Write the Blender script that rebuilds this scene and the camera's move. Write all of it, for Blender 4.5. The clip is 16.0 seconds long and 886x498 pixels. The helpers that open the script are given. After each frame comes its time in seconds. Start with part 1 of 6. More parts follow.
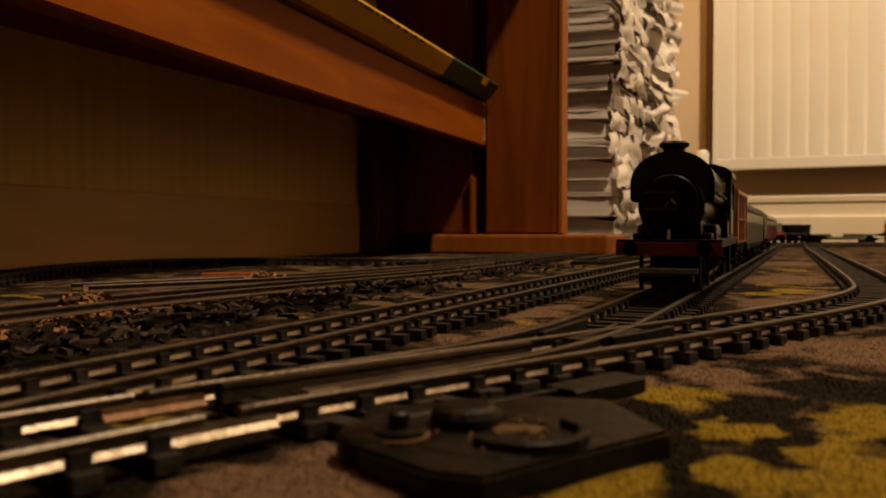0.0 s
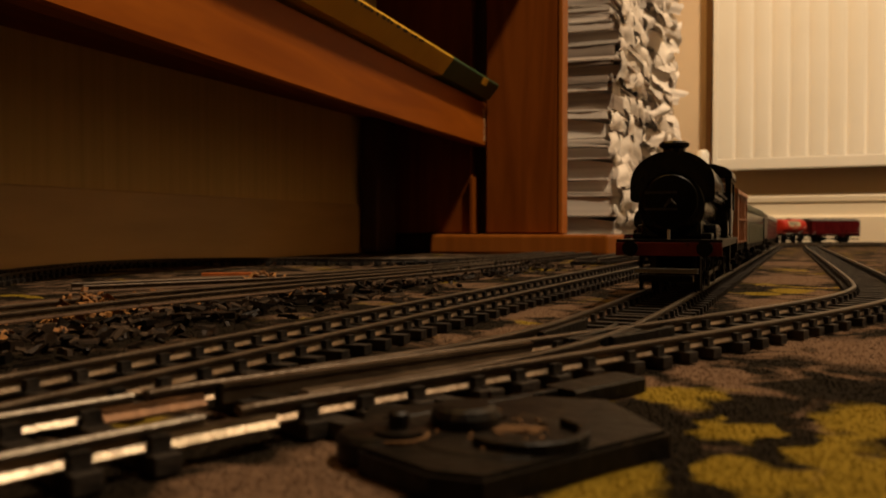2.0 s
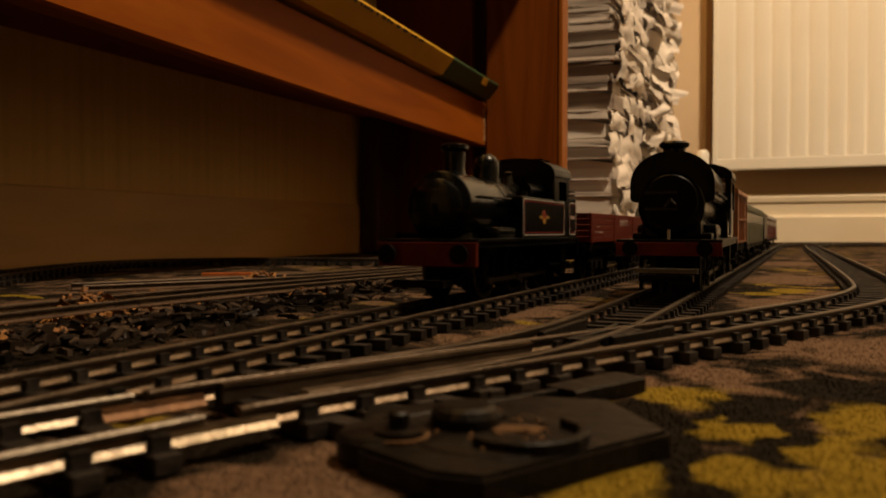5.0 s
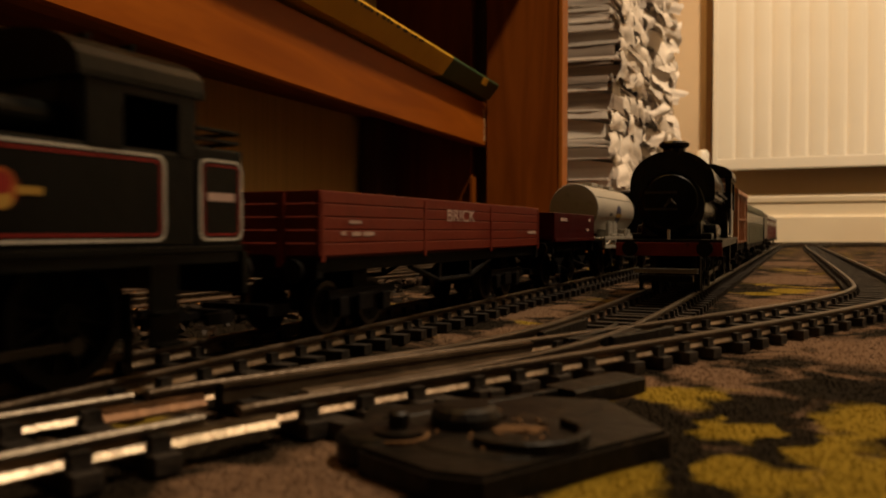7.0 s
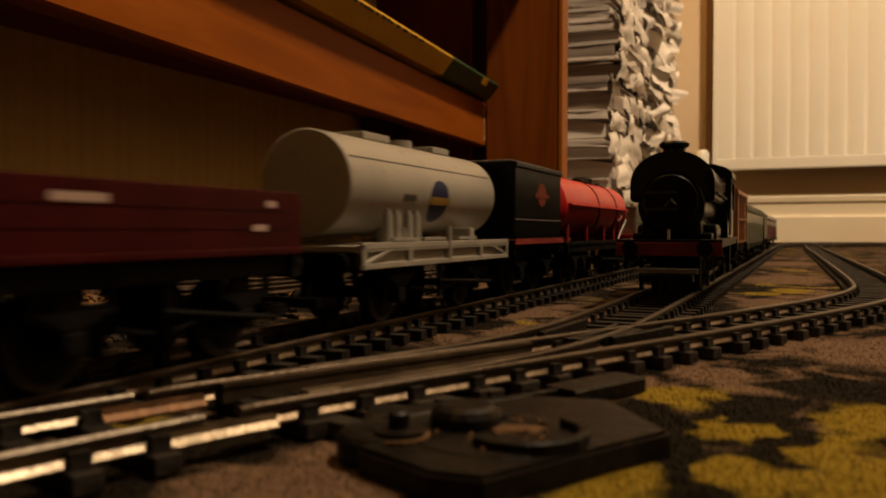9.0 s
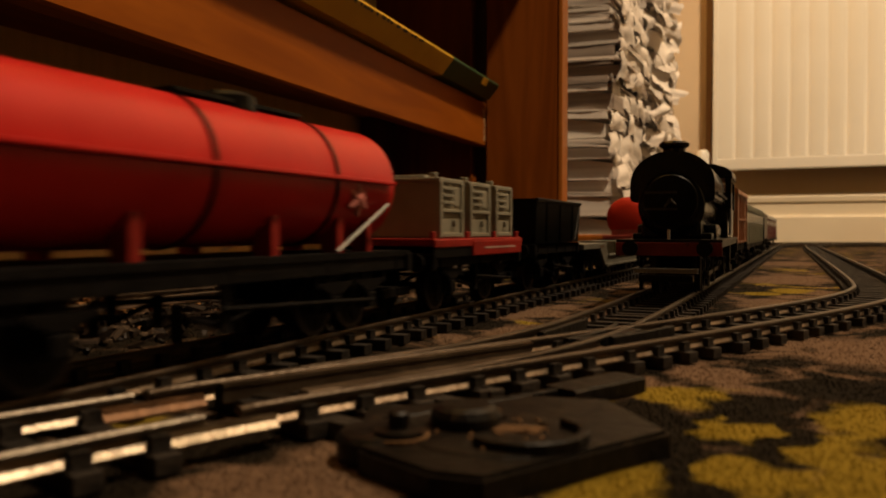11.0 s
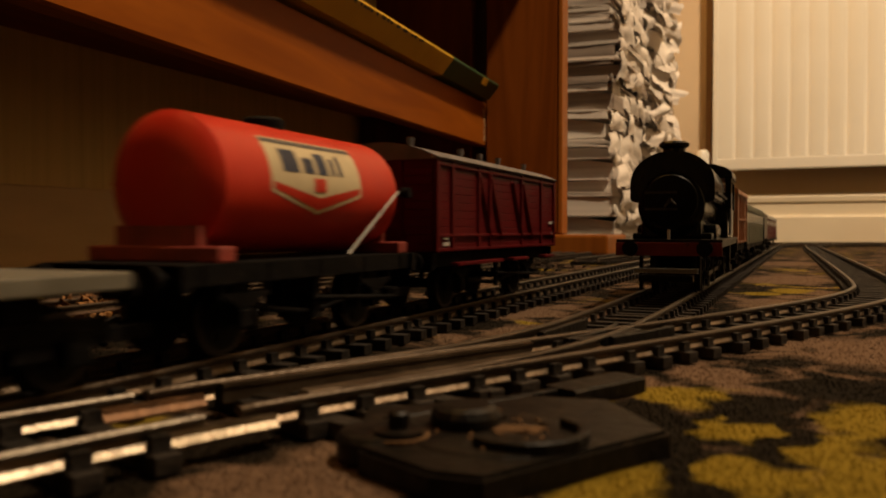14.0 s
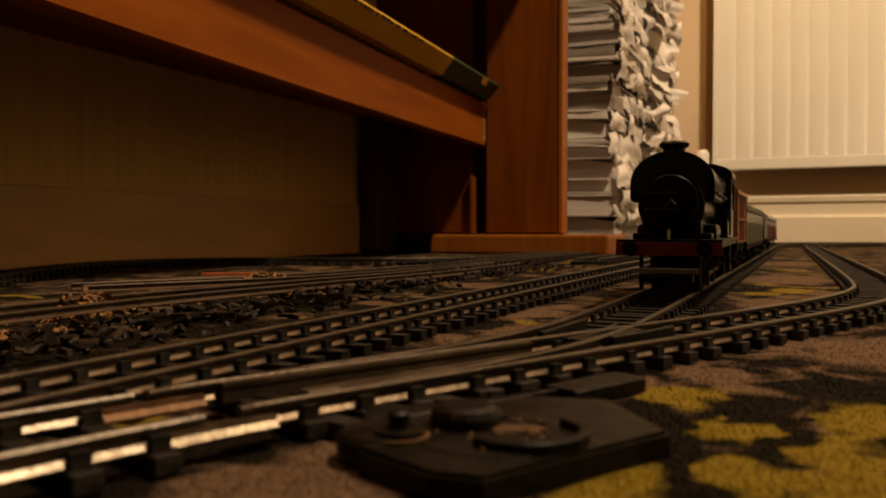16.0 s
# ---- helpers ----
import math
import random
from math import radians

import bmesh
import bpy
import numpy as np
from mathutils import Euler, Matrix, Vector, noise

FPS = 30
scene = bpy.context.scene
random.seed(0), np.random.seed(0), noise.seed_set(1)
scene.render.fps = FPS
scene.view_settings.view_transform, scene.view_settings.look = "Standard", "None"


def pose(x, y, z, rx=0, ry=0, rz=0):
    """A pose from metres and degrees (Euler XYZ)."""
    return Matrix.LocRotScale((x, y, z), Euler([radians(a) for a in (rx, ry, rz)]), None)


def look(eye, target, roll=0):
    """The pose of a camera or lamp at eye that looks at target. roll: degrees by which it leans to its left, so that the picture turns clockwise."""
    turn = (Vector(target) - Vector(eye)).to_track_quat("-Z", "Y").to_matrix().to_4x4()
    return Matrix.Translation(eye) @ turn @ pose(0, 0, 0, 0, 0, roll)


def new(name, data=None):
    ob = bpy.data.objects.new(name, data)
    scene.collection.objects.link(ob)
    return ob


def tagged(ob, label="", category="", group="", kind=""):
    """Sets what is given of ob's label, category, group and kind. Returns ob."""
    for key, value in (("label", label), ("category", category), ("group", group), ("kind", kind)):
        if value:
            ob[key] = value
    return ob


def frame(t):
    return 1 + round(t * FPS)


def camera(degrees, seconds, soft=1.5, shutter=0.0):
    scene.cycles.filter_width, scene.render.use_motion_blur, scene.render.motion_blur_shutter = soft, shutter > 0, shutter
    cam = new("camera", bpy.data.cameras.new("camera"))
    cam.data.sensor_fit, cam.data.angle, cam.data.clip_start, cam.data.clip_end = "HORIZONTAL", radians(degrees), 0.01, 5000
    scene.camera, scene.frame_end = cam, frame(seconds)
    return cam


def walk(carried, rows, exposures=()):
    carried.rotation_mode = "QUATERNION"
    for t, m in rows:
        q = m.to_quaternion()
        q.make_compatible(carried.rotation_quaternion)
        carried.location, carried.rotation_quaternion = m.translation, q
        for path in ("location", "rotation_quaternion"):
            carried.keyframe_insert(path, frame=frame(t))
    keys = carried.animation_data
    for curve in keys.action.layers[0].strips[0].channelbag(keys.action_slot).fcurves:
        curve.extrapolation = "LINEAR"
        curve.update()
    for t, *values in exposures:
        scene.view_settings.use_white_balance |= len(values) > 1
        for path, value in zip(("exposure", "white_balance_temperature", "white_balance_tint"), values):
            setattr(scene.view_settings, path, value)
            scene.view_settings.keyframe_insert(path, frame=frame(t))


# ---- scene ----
cam = camera(58.5, 16.0, soft=1.9, shutter=0.5)
cam.data.dof.use_dof, cam.data.dof.focus_distance, cam.data.dof.aperture_fstop = True, 0.27, 34.0
EYE = (0.0, 0.0, 0.0266)
CAM_POSE = pose(*EYE, 90 - 1.31, 0, 24.5)
walk(cam, [(0.0, CAM_POSE), (16.0, CAM_POSE)], exposures=[(0.0, 0.0), (16.0, 0.0)])

# ---- world and lights ----
world = bpy.data.worlds.new("night")
scene.world = world
world.use_nodes = True
world.node_tree.nodes["Background"].inputs[0].default_value = (0.02, 0.018, 0.015, 1)
world.node_tree.nodes["Background"].inputs[1].default_value = 0.2


def lamp(name, kind, place, target, energy, color, **more):
    data = bpy.data.lights.new(name, kind)
    data.energy, data.color = energy, color
    for key, value in more.items():
        if key == "size":
            data.size = value
        if key == "radius":
            data.shadow_soft_size = value
    ob = new(name, data)
    ob.matrix_world = look(place, target)
    return ob


WARM = (1.0, 0.735, 0.47)
lamp("ceiling_bulb", "POINT", (0.65, 0.4, 1.9), (0, 0, 0), 183.0, WARM, radius=0.07)

# ---- materials ----


def material(name, color, rough=0.6, metal=0.0, color2=None, scale=40.0, detail=6.0, contrast=(0.35, 0.65), bump=0.15, bump_scale=300.0,
             stretch=(1, 1, 1), fine=None, coat=0.0, distort=0.0, random_shade=0.0, spec=0.5):
    m = bpy.data.materials.new(name)
    m.use_nodes = True
    nt = m.node_tree
    b = nt.nodes["Principled BSDF"]
    b.inputs["Roughness"].default_value = rough
    b.inputs["Metallic"].default_value = metal
    b.inputs["Coat Weight"].default_value = coat
    b.inputs["Specular IOR Level"].default_value = spec
    co = nt.nodes.new("ShaderNodeTexCoord")
    mp = nt.nodes.new("ShaderNodeMapping")
    mp.inputs["Scale"].default_value = stretch
    nt.links.new(co.outputs["Object"], mp.inputs["Vector"])
    n1 = nt.nodes.new("ShaderNodeTexNoise")
    n1.inputs["Scale"].default_value, n1.inputs["Detail"].default_value, n1.inputs["Distortion"].default_value = scale, detail, distort
    nt.links.new(mp.outputs[0], n1.inputs["Vector"])
    ramp = nt.nodes.new("ShaderNodeValToRGB")
    ramp.color_ramp.elements[0].position, ramp.color_ramp.elements[1].position = contrast
    ramp.color_ramp.elements[0].color = (*color, 1)
    ramp.color_ramp.elements[1].color = (*(color2 or [min(1, v * 1.35) for v in color]), 1)
    nt.links.new(n1.outputs["Fac"], ramp.inputs[0])
    out = ramp.outputs[0]
    n2 = nt.nodes.new("ShaderNodeTexNoise")
    n2.inputs["Scale"].default_value, n2.inputs["Detail"].default_value = bump_scale, 8.0
    nt.links.new(mp.outputs[0], n2.inputs["Vector"])
    if random_shade:
        info = nt.nodes.new("ShaderNodeObjectInfo")
        hsv = nt.nodes.new("ShaderNodeHueSaturation")
        rng = nt.nodes.new("ShaderNodeMapRange")
        rng.inputs["To Min"].default_value, rng.inputs["To Max"].default_value = 1 - random_shade, 1 + random_shade
        nt.links.new(info.outputs["Random"], rng.inputs["Value"])
        nt.links.new(rng.outputs[0], hsv.inputs["Value"])
        nt.links.new(out, hsv.inputs["Color"])
        out = hsv.outputs[0]
    if fine:
        mix = nt.nodes.new("ShaderNodeMix")
        mix.data_type = "RGBA"
        r2 = nt.nodes.new("ShaderNodeMapRange")
        r2.inputs["From Min"].default_value, r2.inputs["From Max"].default_value = fine[1], fine[2]
        nt.links.new(n2.outputs["Fac"], r2.inputs["Value"])
        nt.links.new(r2.outputs[0], mix.inputs["Factor"])
        nt.links.new(out, mix.inputs["A"])
        mix.inputs["B"].default_value = (*fine[0], 1)
        out = mix.outputs["Result"]
    nt.links.new(out, b.inputs["Base Color"])
    if bump:
        bp = nt.nodes.new("ShaderNodeBump")
        bp.inputs["Strength"].default_value, bp.inputs["Distance"].default_value = bump, 0.001
        nt.links.new(n2.outputs["Fac"], bp.inputs["Height"])
        nt.links.new(bp.outputs[0], b.inputs["Normal"])
    r3 = nt.nodes.new("ShaderNodeMapRange")
    r3.inputs["To Min"].default_value, r3.inputs["To Max"].default_value = max(0.03, rough - 0.12), min(1, rough + 0.12)
    nt.links.new(n1.outputs["Fac"], r3.inputs["Value"])
    nt.links.new(r3.outputs[0], b.inputs["Roughness"])
    return m


MAT = {
    "rail_steel": material("rail_steel", (0.115, 0.085, 0.056), 0.40, 0.9, (0.175, 0.132, 0.09), 220, fine=((0.06, 0.03, 0.015), 0.56, 0.72), bump=0.2, bump_scale=900),
    "rusty_steel": material("rusty_steel", (0.09, 0.050, 0.027), 0.58, 0.5, (0.15, 0.09, 0.05), 180, bump=0.4, bump_scale=900, spec=0.3),
    "sleeper_plastic": material("sleeper_plastic", (0.007, 0.0055, 0.0042), 0.6, 0, (0.020, 0.015, 0.011), 260, bump=0.3, bump_scale=1200, random_shade=0.3, spec=0.18),
    "black_plastic": material("black_plastic", (0.0022, 0.0019, 0.0016), 0.42, 0, (0.0075, 0.0056, 0.0036), 95, bump=0.3, bump_scale=420, fine=((0.034, 0.021, 0.012), 0.60, 0.84), spec=0.14),
    "loco_black": material("loco_black", (0.0016, 0.0020, 0.0016), 0.19, 0, (0.003, 0.0034, 0.003), 90, bump=0.12, bump_scale=420, spec=0.25),
    "loco_matt": material("loco_matt", (0.0013, 0.0015, 0.0011), 0.33, 0, (0.0026, 0.0028, 0.0021), 90, bump=0.10, bump_scale=420, spec=0.10),
    "chassis": material("chassis", (0.002, 0.0018, 0.0016), 0.65, 0, (0.006, 0.005, 0.0045), 200, bump=0.2, bump_scale=900, spec=0.06),
    "beam_red": material("beam_red", (0.12, 0.011, 0.008), 0.55, 0, (0.22, 0.026, 0.015), 150, bump=0.1),
    "buffer_red": material("buffer_red", (0.075, 0.008, 0.005), 0.5, 0, (0.10, 0.012, 0.008), 150, bump=0.1, spec=0.15, fine=((0.02, 0.008, 0.005), 0.58, 0.74)),
    "wheel_metal": material("wheel_metal", (0.035, 0.031, 0.028), 0.35, 0.8, None, 200, bump=0.1),
    "bauxite": material("bauxite", (0.082, 0.0125, 0.0068), 0.45, 0, (0.105, 0.018, 0.0095), 120, bump=0.12, bump_scale=700, spec=0.1),
    "crimson": material("crimson", (0.027, 0.0016, 0.0018), 0.42, 0, (0.036, 0.0024, 0.0026), 120, bump=0.1, bump_scale=700, spec=0.08),
    "maroon": material("maroon", (0.058, 0.0026, 0.0036), 0.5, 0, (0.078, 0.0045, 0.0056), 120, bump=0.1, bump_scale=700, spec=0.09),
    "tank_silver": material("tank_silver", (0.225, 0.205, 0.172), 0.42, 0, (0.262, 0.24, 0.20), 60, bump=0.06, spec=0.35, fine=((0.17, 0.145, 0.11), 0.60, 0.80)),
    "tank_red": material("tank_red", (0.36, 0.008, 0.008), 0.34, 0, (0.41, 0.014, 0.011), 90, bump=0.05, spec=0.2),
    "tank_orange": material("tank_orange", (0.36, 0.019, 0.0075), 0.4, 0, (0.41, 0.026, 0.010), 90, bump=0.05, spec=0.2),
    "container_grey": material("container_grey", (0.160, 0.148, 0.106), 0.55, 0, (0.205, 0.19, 0.14), 90, bump=0.1, spec=0.3),
    "deck_grey": material("deck_grey", (0.092, 0.085, 0.064), 0.5, 0, (0.13, 0.12, 0.092), 120, bump=0.1, spec=0.25),
    "roof_grey": material("roof_grey", (0.075, 0.066, 0.062), 0.6, 0, (0.115, 0.10, 0.095), 120, bump=0.1, spec=0.3),
    "coach_green": material("coach_green", (0.030, 0.036, 0.017), 0.45, 0, (0.042, 0.048, 0.023), 120, bump=0.06, spec=0.2),
    "van_brown": material("van_brown", (0.17, 0.056, 0.014), 0.5, 0, (0.22, 0.078, 0.022), 120, bump=0.08),
    "paint_white": material("paint_white", (0.55, 0.53, 0.49), 0.5, 0, None, 120, bump=0.0, spec=0.2),
    "paint_yellow": material("paint_yellow", (0.65, 0.42, 0.04), 0.45, 0, None, 120, bump=0.0),
    "paint_orange": material("paint_orange", (0.30, 0.075, 0.014), 0.45, 0, None, 120, bump=0.0),
    "paint_cream": material("paint_cream", (0.34, 0.28, 0.17), 0.5, 0, None, 60, bump=0.0, spec=0.2),
    "orange_wood": material("orange_wood", (0.115, 0.028, 0.0028), 0.45, 0, (0.20, 0.054, 0.0060), 14, 8, (0.3, 0.7), 0.1, 120, (3, 1, 0.22), distort=1.2, spec=0.06),
    "orange_rail": material("orange_rail", (0.165, 0.040, 0.0036), 0.5, 0, (0.255, 0.070, 0.0070), 14, 8, (0.3, 0.7), 0.1, 120, (3, 0.22, 3), distort=1.2, spec=0.03),
    "wall_board": material("wall_board", (0.66, 0.44, 0.135), 0.65, 0, (0.78, 0.54, 0.185), 16, 6, (0.3, 0.7), 0.4, 40, (1, 11, 0.12)),
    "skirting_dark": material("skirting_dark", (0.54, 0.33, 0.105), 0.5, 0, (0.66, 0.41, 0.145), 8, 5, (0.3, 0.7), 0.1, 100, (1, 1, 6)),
    "radiator_white": material("radiator_white", (0.78, 0.74, 0.64), 0.35, 0, (0.82, 0.78, 0.68), 6, bump=0.03),
    "wall_paint": material("wall_paint", (0.58, 0.45, 0.305), 0.75, 0, (0.64, 0.51, 0.35), 5, bump=0.2, bump_scale=200),
    "skirting_white": material("skirting_white", (0.73, 0.63, 0.47), 0.45, 0, (0.78, 0.69, 0.52), 7, bump=0.05),
    "rail_bright": material("rail_bright", (0.10, 0.082, 0.06), 0.34, 1.0, (0.24, 0.20, 0.155), 120, bump=0.2, bump_scale=900, fine=((0.10, 0.06, 0.03), 0.60, 0.76)),
    "joiner_steel": material("joiner_steel", (0.11, 0.09, 0.064), 0.36, 1.0, (0.20, 0.165, 0.12), 300, bump=0.15, bump_scale=1500, fine=((0.08, 0.05, 0.03), 0.58, 0.7)),
    "blade_steel": material("blade_steel", (0.045, 0.031, 0.019), 0.46, 0.6, (0.085, 0.062, 0.04), 120, bump=0.25, bump_scale=900, spec=0.25),
    "copper": material("copper", (0.06, 0.028, 0.011), 0.5, 0.7, (0.12, 0.06, 0.026), 300, bump=0.3, bump_scale=900),
    # lighter copy of orange_wood; light on edge and foot is in its colour
    "lit_wood": material("lit_wood", (0.21, 0.062, 0.007), 0.42, 0, (0.30, 0.095, 0.013), 14, 8, (0.3, 0.7), 0.1, 120, (3, 1, 0.22), distort=1.2, spec=0.15),
    "worn_wood": material("worn_wood", (0.30, 0.16, 0.07), 0.6, 0, (0.42, 0.25, 0.13), 120, bump=0.3),
    # dark brown that stands for shade behind and beside the upright
    "shade_wood": material("shade_wood", (0.046, 0.018, 0.008), 0.6, 0, (0.068, 0.027, 0.011), 20, bump=0.1),
    "room_dim": material("room_dim", (0.045, 0.036, 0.023), 0.8, 0, None, 5, bump=0.1),
    "east_bounce": material("east_bounce", (0.25, 0.20, 0.13), 0.8, 0, (0.29, 0.23, 0.15), 5, bump=0.1),
    "rail_web": material("rail_web", (0.042, 0.027, 0.014), 0.6, 0.2, (0.088, 0.060, 0.033), 160, bump=0.4, bump_scale=900, spec=0.2, fine=((0.010, 0.006, 0.004), 0.5, 0.75)),
    "rail_head": material("rail_head", (0.040, 0.029, 0.019), 0.44, 0.8, (0.068, 0.050, 0.034), 160, bump=0.2, bump_scale=900, fine=((0.02, 0.012, 0.006), 0.58, 0.75)),
    "rail_worn": material("rail_worn", (0.075, 0.062, 0.048), 0.40, 0.9, (0.105, 0.09, 0.07), 160, bump=0.2, bump_scale=900),
    "dull_rail": material("dull_rail", (0.045, 0.024, 0.013), 0.62, 0.4, (0.08, 0.048, 0.027), 180, bump=0.4, bump_scale=900, spec=0.2),
    "brown_dust": material("brown_dust", (0.055, 0.028, 0.012), 0.9, 0, (0.09, 0.05, 0.022), 400, bump=0.4, bump_scale=1500, spec=0.1),
    "ceiling_dim": material("ceiling_dim", (0.09, 0.084, 0.072), 0.8, 0, None, 5, bump=0.1),
    "shadow_brown": material("shadow_brown", (0.22, 0.13, 0.065), 0.6, 0, (0.27, 0.16, 0.08), 9, bump=0.1),
    "paper": material("paper", (0.57, 0.50, 0.43), 0.75, 0, (0.75, 0.69, 0.61), 30, 6, (0.3, 0.7), 0.25, 400, (0.15, 0.15, 6), random_shade=0.18),
    "paper_grey": material("paper_grey", (0.48, 0.41, 0.35), 0.8, 0, (0.74, 0.67, 0.59), 30, 6, (0.3, 0.7), 0.25, 400, (0.15, 0.15, 6), random_shade=0.25),
    "paper_dark": material("paper_dark", (0.19, 0.145, 0.112), 0.8, 0, (0.36, 0.29, 0.235), 30, 6, (0.3, 0.7), 0.25, 400, (0.15, 0.15, 6), random_shade=0.25),
    "box_yellow": material("box_yellow", (0.42, 0.225, 0.010), 0.5, 0, (0.50, 0.28, 0.018), 25, bump=0.1, spec=0.2),
    "box_green": material("box_green", (0.008, 0.032, 0.010), 0.45, 0, (0.013, 0.045, 0.014), 25, bump=0.1),
    "ink": material("ink", (0.03, 0.025, 0.02), 0.6, 0, None, 25, bump=0.0),
    "debris": material("debris", (0.13, 0.050, 0.010), 0.8, 0, (0.29, 0.125, 0.022), 120, bump=0.4, random_shade=0.4),
}


def carpet_material():
    m = bpy.data.materials.new("carpet")
    m.use_nodes = True
    nt = m.node_tree
    b = nt.nodes["Principled BSDF"]
    b.inputs["Roughness"].default_value = 0.95
    b.inputs["Specular IOR Level"].default_value = 0.04
    co = nt.nodes.new("ShaderNodeTexCoord")

    def noise_node(scale, detail, offset, rough=0.55, distort=0.0):
        mp = nt.nodes.new("ShaderNodeMapping")
        mp.inputs["Location"].default_value = offset
        nt.links.new(co.outputs["Object"], mp.inputs["Vector"])
        n = nt.nodes.new("ShaderNodeTexNoise")
        n.inputs["Scale"].default_value, n.inputs["Detail"].default_value = scale, detail
        n.inputs["Roughness"].default_value, n.inputs["Distortion"].default_value = rough, distort
        nt.links.new(mp.outputs[0], n.inputs["Vector"])
        return n.outputs["Fac"]

    def mask(fac, lo, hi):
        r = nt.nodes.new("ShaderNodeMapRange")
        r.inputs["From Min"].default_value, r.inputs["From Max"].default_value = lo, hi
        nt.links.new(fac, r.inputs["Value"])
        return r.outputs[0]

    def mix(fac, a, c):
        x = nt.nodes.new("ShaderNodeMix")
        x.data_type = "RGBA"
        nt.links.new(fac, x.inputs["Factor"])
        for socket, v in (("A", a), ("B", c)):
            if isinstance(v, tuple):
                x.inputs[socket].default_value = (*v, 1)
            else:
                nt.links.new(v, x.inputs[socket])
        return x.outputs["Result"]

    dark, beige, olive = (0.0085, 0.0062, 0.0038), (0.110, 0.068, 0.041), (0.168, 0.114, 0.0125)
    c1 = mix(mask(noise_node(44, 6, (3.1, 1.7, 0), 0.62, 0.8), 0.49, 0.58), dark, beige)
    c2 = mix(mask(noise_node(30, 6, (7.45, 4.2, 0), 0.6, 0.9), 0.60, 0.64), c1, olive)
    # woven patches, some holding shadow: plan place and radius, with a wavering outline
    wav = nt.nodes.new("ShaderNodeTexNoise")
    wav.inputs["Scale"].default_value, wav.inputs["Detail"].default_value = 75, 9
    nt.links.new(co.outputs["Object"], wav.inputs["Vector"])
    shift = nt.nodes.new("ShaderNodeVectorMath")
    shift.operation = "MULTIPLY_ADD"
    shift.inputs[1].default_value, shift.inputs[2].default_value = (0.028, 0.028, 0), (-0.014, -0.014, 0)
    nt.links.new(wav.outputs["Color"], shift.inputs[0])
    moved = nt.nodes.new("ShaderNodeVectorMath")
    moved.operation = "ADD"
    nt.links.new(co.outputs["Object"], moved.inputs[0])
    nt.links.new(shift.outputs[0], moved.inputs[1])
    flat = nt.nodes.new("ShaderNodeVectorMath")
    flat.operation = "MULTIPLY"
    flat.inputs[1].default_value = (1, 0.55, 0)
    nt.links.new(moved.outputs[0], flat.inputs[0])

    def patches(spots):
        total = None
        for x, y, r in spots:
            dist = nt.nodes.new("ShaderNodeVectorMath")
            dist.operation = "DISTANCE"
            dist.inputs[1].default_value = (x, y * 0.55, 0)
            nt.links.new(flat.outputs[0], dist.inputs[0])
            rr = nt.nodes.new("ShaderNodeMath")
            rr.operation = "DIVIDE"
            rr.inputs[1].default_value = r
            nt.links.new(dist.outputs["Value"], rr.inputs[0])
            if total is not None:
                low = nt.nodes.new("ShaderNodeMath")
                low.operation = "MINIMUM"
                nt.links.new(total, low.inputs[0])
                nt.links.new(rr.outputs[0], low.inputs[1])
                total = low.outputs[0]
            else:
                total = rr.outputs[0]
        return mask(total, 1.24, 0.80)

    # dark weave; the spots by the near rails also hold shadow below them
    c2 = mix(patches([(-0.0092, 0.088, 0.005), (-0.0024, 0.1057, 0.006), (-0.0221, 0.1592, 0.007), (0.0067, 0.1431, 0.007), (-0.0069, 0.1278, 0.008), (-0.0583, 0.1871, 0.010), (-0.022, 0.112, 0.006), (0.02, 0.17, 0.010), (-0.0745, 0.0620, 0.0090), (-0.0650, 0.0790, 0.0060), (-0.0735, 0.0500, 0.0090), (-0.0590, 0.0860, 0.0050), (-0.140, 0.105, 0.016), (-0.152, 0.160, 0.020), (-0.168, 0.225, 0.020), (-0.182, 0.300, 0.022), (-0.120, 0.060, 0.016), (-0.190, 0.400, 0.022)]), c2, dark)
    c2 = mix(patches([(-0.0471, 0.0707, 0.010), (-0.0167, 0.1582, 0.006), (0.0112, 0.194, 0.012), (-0.0831, 0.2478, 0.012), (-0.0051, 0.2114, 0.010), (-0.010, 0.310, 0.014), (-0.008, 0.470, 0.022), (-0.012, 0.700, 0.026), (-0.245, 0.235, 0.022), (-0.285, 0.340, 0.040), (-0.070, 0.200, 0.006), (-0.076, 0.270, 0.006)]), c2, beige)
    c2 = mix(patches([(-0.0171, 0.1299, 0.0055), (-0.0185, 0.0800, 0.0050), (0.0060, 0.1030, 0.0055), (0.0100, 0.1255, 0.0050), (-0.0050, 0.0925, 0.0036), (-0.0102, 0.1107, 0.0030), (0.0075, 0.0900, 0.0065), (-0.0048, 0.3834, 0.008), (-0.0155, 0.3612, 0.006), (0.0060, 0.1174, 0.0034), (0.0045, 0.1062, 0.0030), (-0.0010, 0.0905, 0.0028), (0.0090, 0.0975, 0.0036), (-0.0099, 0.1131, 0.0024)]), c2, olive)
    grain = noise_node(1900, 3, (0, 0, 0))
    c3 = mix(mask(grain, 0.5, 1.5), c2, (0.022, 0.016, 0.009))
    nt.links.new(c3, b.inputs["Base Color"])
    bp = nt.nodes.new("ShaderNodeBump")
    bp.inputs["Strength"].default_value, bp.inputs["Distance"].default_value = 0.25, 0.0008
    nt.links.new(grain, bp.inputs["Height"])
    nt.links.new(bp.outputs[0], b.inputs["Normal"])
    return m


MAT["carpet"] = carpet_material()

# ---- mesh helpers ----


